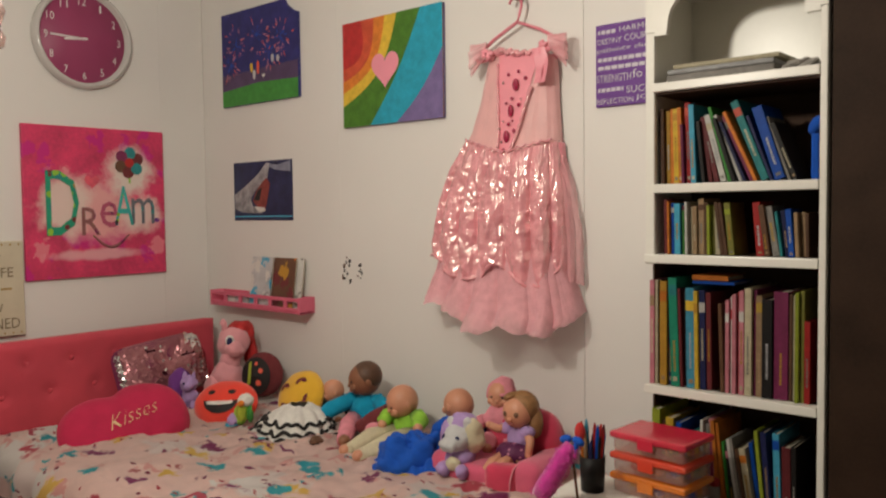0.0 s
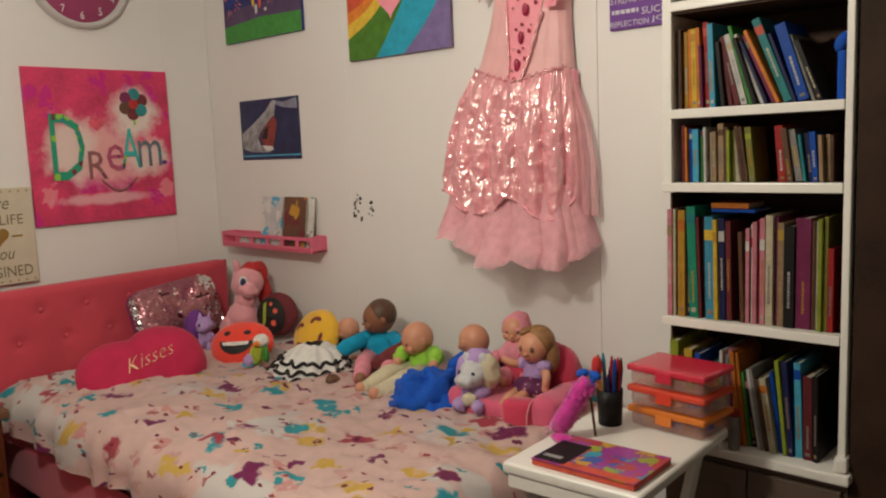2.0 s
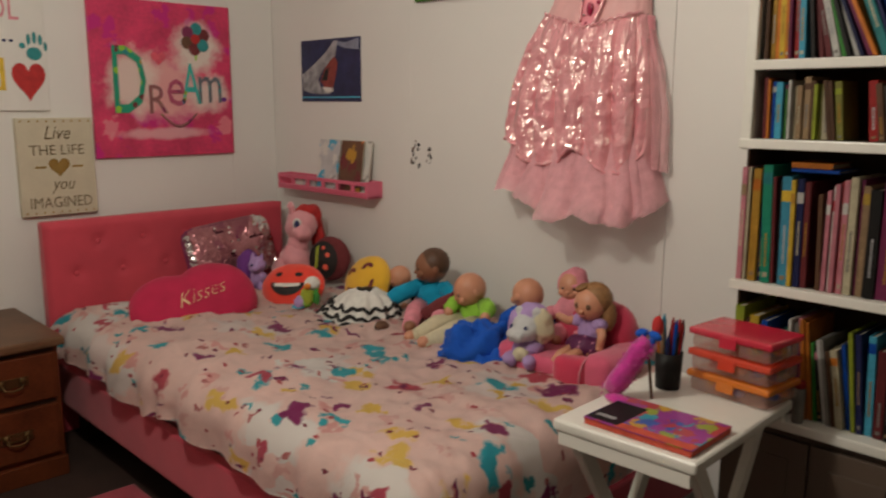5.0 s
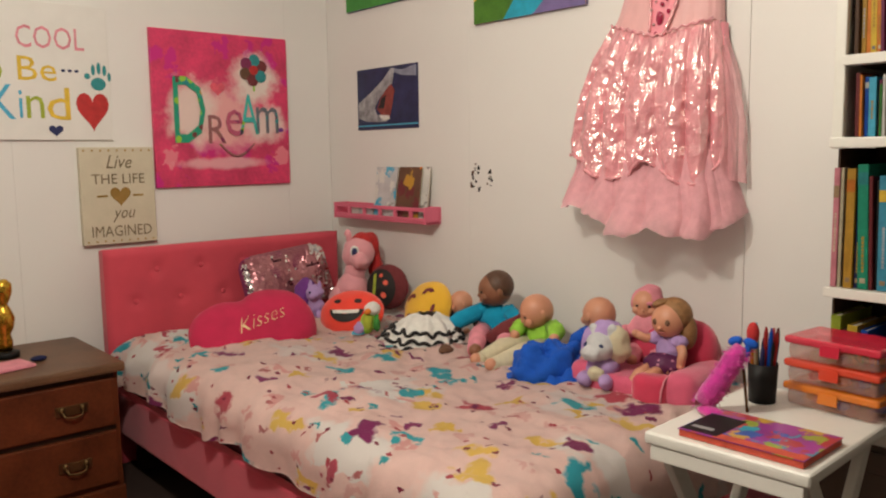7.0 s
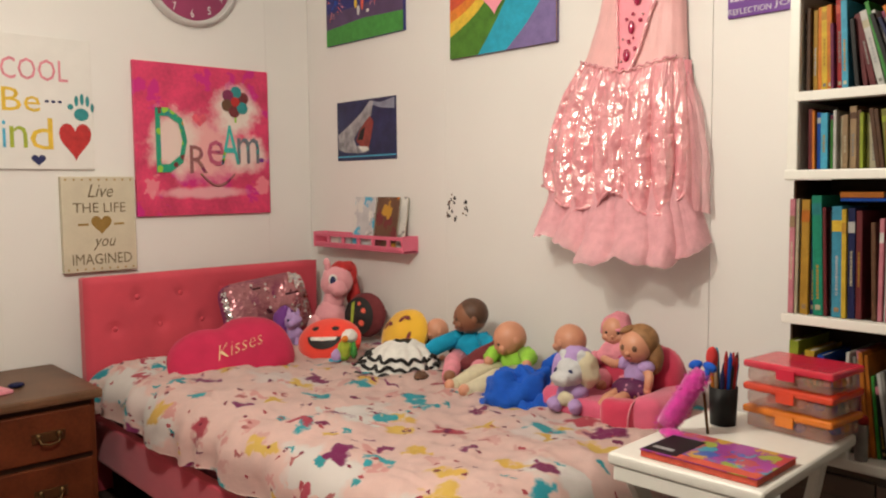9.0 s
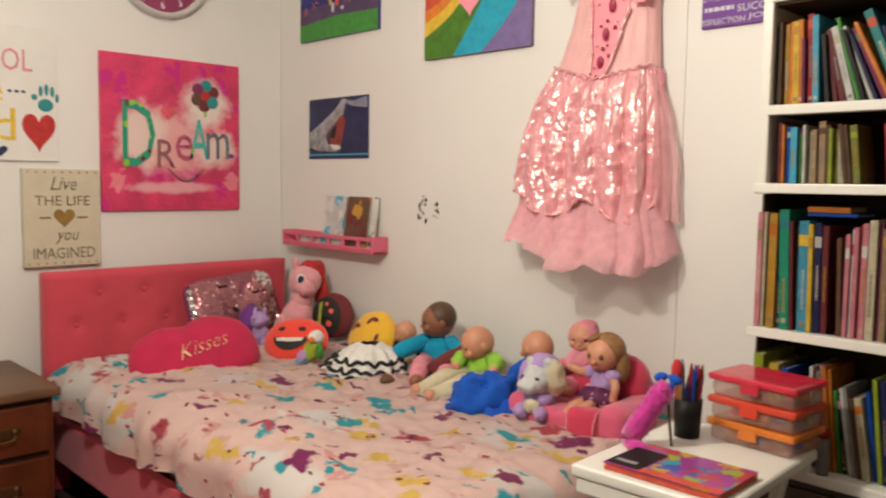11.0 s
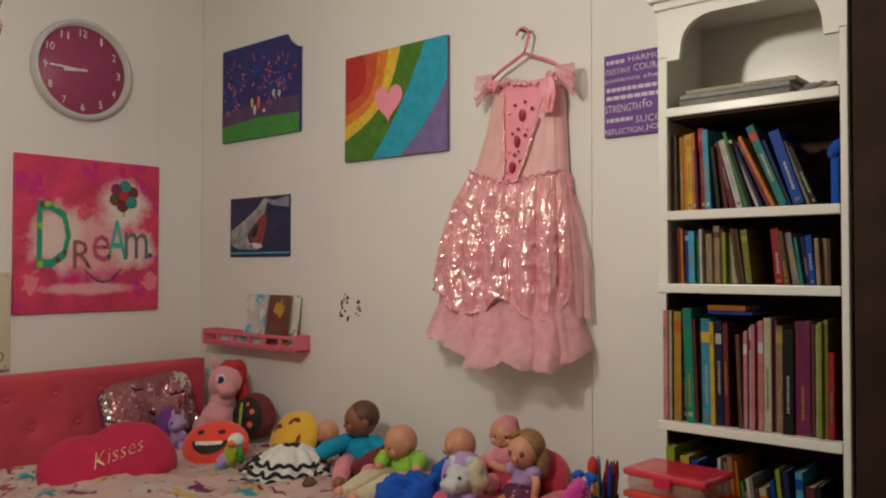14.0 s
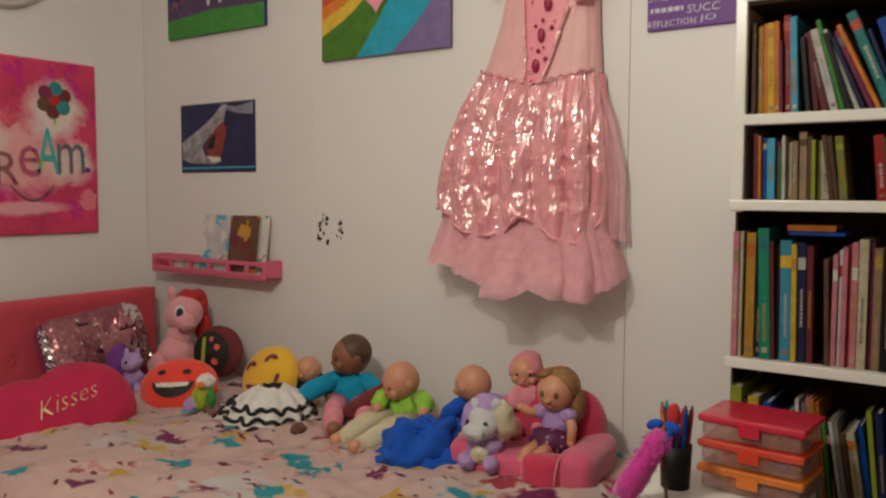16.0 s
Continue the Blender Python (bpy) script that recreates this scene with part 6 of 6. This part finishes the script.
doll("haired_doll", (2.148, -0.275, TOP + 0.058), 4, "toddler doll with light brown hair and purple dress",
     [("b", (0, 0, 0.075), (0.045, 0.040, 0.060), 1), ("b", (0, -0.035, 0.03), (0.070, 0.055, 0.042), 3),
      ("b", (0, -0.005, 0.180), (0.058, 0.056, 0.060), 0), ("b", (0.008, 0.018, 0.196), (0.064, 0.058, 0.062), 2), ("b", (0.055, 0.03, 0.14), (0.030, 0.03, 0.06), 2), ("b", (-0.03, 0.0, 0.235), (0.03, 0.04, 0.016), 2, (0, -20, 0)),
      ("b", (-0.022, -0.054, 0.180), (0.010, 0.006, 0.011), 4), ("b", (0.022, -0.054, 0.180), (0.010, 0.006, 0.011), 4), ("b", (0, -0.062, 0.162), (0.010, 0.008, 0.008), 0), ("b", (0, -0.055, 0.145), (0.014, 0.006, 0.005), 5),
      ("t", [(-0.045, -0.01, 0.115), (-0.075, -0.03, 0.11), (-0.095, -0.06, 0.13)], [0.018, 0.016, 0.013], 0), ("t", [(0.045, -0.01, 0.115), (0.068, -0.03, 0.08), (0.072, -0.05, 0.04)], [0.019, 0.016, 0.014], 0),
      ("b", (0.045, -0.01, 0.115), (0.03, 0.026, 0.024), 1), ("b", (-0.045, -0.01, 0.115), (0.03, 0.026, 0.024), 1),
      ("t", [(-0.03, -0.07, 0.02), (-0.045, -0.12, 0.005), (-0.05, -0.14, -0.012)], [0.022, 0.02, 0.018], 0), ("t", [(0.01, -0.07, 0.02), (-0.005, -0.125, 0.005), (-0.01, -0.15, -0.012)], [0.022, 0.02, 0.018], 0)],
     [M_SKIN, plush("lavender"), M_HAIR, blotched(mat("star_skirt", (0.10, 0.015, 0.07), 0.6), [(60, 0.3, 0.3, (0, 0, 0), [(0.55, 0.35, 0.2), None, (0.5, 0.2, 0.3), None])]), paint("brown"), M_LIP], size=0.84)

doll("unicorn_plush", (2.000, -0.385, TOP + 0.02), 10, "white plush unicorn with lilac and yellow mane",
     [("b", (0.0, 0.0, 0.05), (0.055, 0.05, 0.055), 3), ("b", (0.0, -0.02, 0.120), (0.050, 0.048, 0.050), 0), ("b", (-0.012, -0.062, 0.105), (0.030, 0.028, 0.026), 0), ("b", (0.045, 0.01, 0.130), (0.040, 0.040, 0.062), 2),
      ("b", (-0.048, 0.0, 0.125), (0.028, 0.04, 0.06), 1), ("b", (0.0, 0.02, 0.165), (0.058, 0.045, 0.04), 1), ("b", (0.03, -0.01, 0.165), (0.018, 0.012, 0.03), 0, (0, 20, 0)), ("b", (-0.03, -0.01, 0.168), (0.018, 0.012, 0.03), 0, (0, -20, 0)),
      ("b", (0.022, -0.062, 0.128), (0.010, 0.006, 0.013), 4), ("b", (-0.036, -0.054, 0.128), (0.009, 0.006, 0.013), 4), ("b", (-0.035, -0.06, 0.018), (0.025, 0.035, 0.022), 1), ("b", (0.04, -0.06, 0.018), (0.025, 0.035, 0.022), 1), ("b", (0.0, -0.055, 0.035), (0.03, 0.02, 0.025), 2)],
     [plush("silver"), plush("lavender"), plush("cream"), plush("lavender"), paint("navy")], "plush toy", 0.88, slots=("head", "mane_lock", "curl", "body", "eye"))

doll("pony_plush", (0.490, -0.225, TOP + 0.012), 72, "pink plush pony with rosy red mane",
     [("b", (0.0, 0.0, 0.085), (0.072, 0.065, 0.085), 0), ("b", (0.03, 0.0, 0.245), (0.071, 0.070, 0.074), 0), ("b", (0.015, -0.065, 0.222), (0.040, 0.034, 0.034), 0), ("t", [(0.0, 0, 0.12), (0.02, 0, 0.20)], [0.048, 0.042], 0),
      ("b", (0.095, 0.03, 0.27), (0.040, 0.055, 0.060), 1), ("b", (0.115, 0.03, 0.19), (0.028, 0.045, 0.075), 1), ("b", (0.06, 0.02, 0.305), (0.055, 0.055, 0.032), 1), ("b", (-0.012, 0.0, 0.318), (0.014, 0.012, 0.034), 0, (0, -15, 0)),
      ("b", (-0.006, -0.060, 0.262), (0.020, 0.010, 0.026), 2, (0, 0, -20)), ("b", (-0.009, -0.0685, 0.260), (0.013, 0.006, 0.020), 3, (0, 0, -20)), ("b", (-0.045, -0.07, 0.025), (0.030, 0.055, 0.028), 0), ("b", (0.045, -0.07, 0.025), (0.030, 0.055, 0.028), 0), ("b", (-0.075, -0.005, 0.05), (0.03, 0.05, 0.05), 0)],
     [mat("pale_pink_plush", (0.76, 0.34, 0.38), 0.9, var=0.1, scale=20, bump=0.5, fine=380, sheen=0.4), plush("red"), paint("white"), paint("navy")], "plush toy", slots=("body", "mane_lock", "eye", "pupil"))

doll("lilac_plush", (0.545, -0.455, TOP + 0.005), 45, "small lilac plush pony beside the cushions",
     [("b", (0, 0, 0.05), (0.032, 0.032, 0.05), 0), ("b", (0, -0.01, 0.115), (0.034, 0.034, 0.034), 0), ("b", (0.0, -0.04, 0.105), (0.016, 0.018, 0.015), 0), ("b", (-0.02, 0, 0.148), (0.008, 0.008, 0.018), 0), ("b", (0.02, 0, 0.148), (0.008, 0.008, 0.018), 0), ("b", (-0.015, -0.04, 0.12), (0.005, 0.004, 0.006), 1), ("t", [(-0.02, -0.03, 0.03), (-0.025, -0.05, 0.005)], [0.014, 0.013], 0), ("t", [(0.02, -0.03, 0.03), (0.025, -0.05, 0.005)], [0.014, 0.013], 0)],
     [plush("lavender"), paint("navy")], "plush toy", slots=("body", "eye"))

doll("purple_plush", (0.44, -0.44, TOP - 0.01), 45, "dark purple plush toy half hidden behind cushions",
     [("b", (0, 0, 0.085), (0.05, 0.06, 0.09), 0), ("b", (0.01, -0.02, 0.03), (0.06, 0.06, 0.035), 0)], [plush("purple")], "plush toy")

doll("rainbow_bird_plush", (0.945, -0.475, TOP), 50, "small rainbow coloured plush bird with white head",
     [("b", (0, 0, 0.05), (0.030, 0.030, 0.045), 1, (0, 15, 0)), ("b", (0.018, 0.0, 0.105), (0.030, 0.028, 0.026), 0), ("b", (0.0, -0.022, 0.062), (0.022, 0.016, 0.03), 2), ("b", (-0.030, -0.005, 0.03), (0.020, 0.028, 0.032), 3, (0, 30, 0)), ("b", (0.005, -0.03, 0.102), (0.010, 0.014, 0.008), 4), ("b", (-0.035, -0.01, 0.012), (0.025, 0.02, 0.012), 5), ("b", (0.035, -0.005, 0.05), (0.014, 0.024, 0.035), 6)],
     [plush("white"), plush("leaf"), plush("lime"), plush("lavender"), plush("orange"), plush("sky_blue"), plush("green")], "plush toy")


# ---------- ceiling lamp ----------
def ceiling_lamp():
    c = thing("ceiling_lamp", (2.2, -1.9, 2.75), "white ceiling lamp on a stem with a pull cord", "lamp")
    bm = bmesh.new()
    lathe(bm, (0, 0, -0.05), [(0.03, 0.0), (0.075, 0.015), (0.085, 0.049)])
    part("canopy", bm, M_WHITE, c)
    bm = bmesh.new()
    tube(bm, [(0, 0, -0.05), (0, 0, -0.42)], 0.012, n=12)
    part("stem", bm, M_WHITE, c)
    bm = bmesh.new()
    lathe(bm, (0, 0, -0.50), [(0.022, 0.0), (0.030, 0.02), (0.034, 0.06), (0.020, 0.08)])
    part("socket", bm, M_WHITE, c)
    bm = bmesh.new()
    tube(bm, [(0.0, 0.0, -0.44), (-0.013, 0.05, -0.45), (-0.013, 0.10, -0.48), (-0.013, 0.10, -0.985)], 0.0015, n=6)
    part("pull_cord", bm, gloss("white"), c)
    bm = bmesh.new()
    lathe(bm, (-0.013, 0.10, -1.075), [(0.006, 0.0), (0.017, 0.006), (0.020, 0.022), (0.012, 0.036), (0.016, 0.05), (0.021, 0.066), (0.014, 0.082), (0.004, 0.09)])
    part("pull_knob", bm, mat("pink_glass_knob", (0.90, 0.70, 0.66), 0.25, trans=0.7, var=0.1, spec=0.9), c, "pink glass pull knob")


ceiling_lamp()
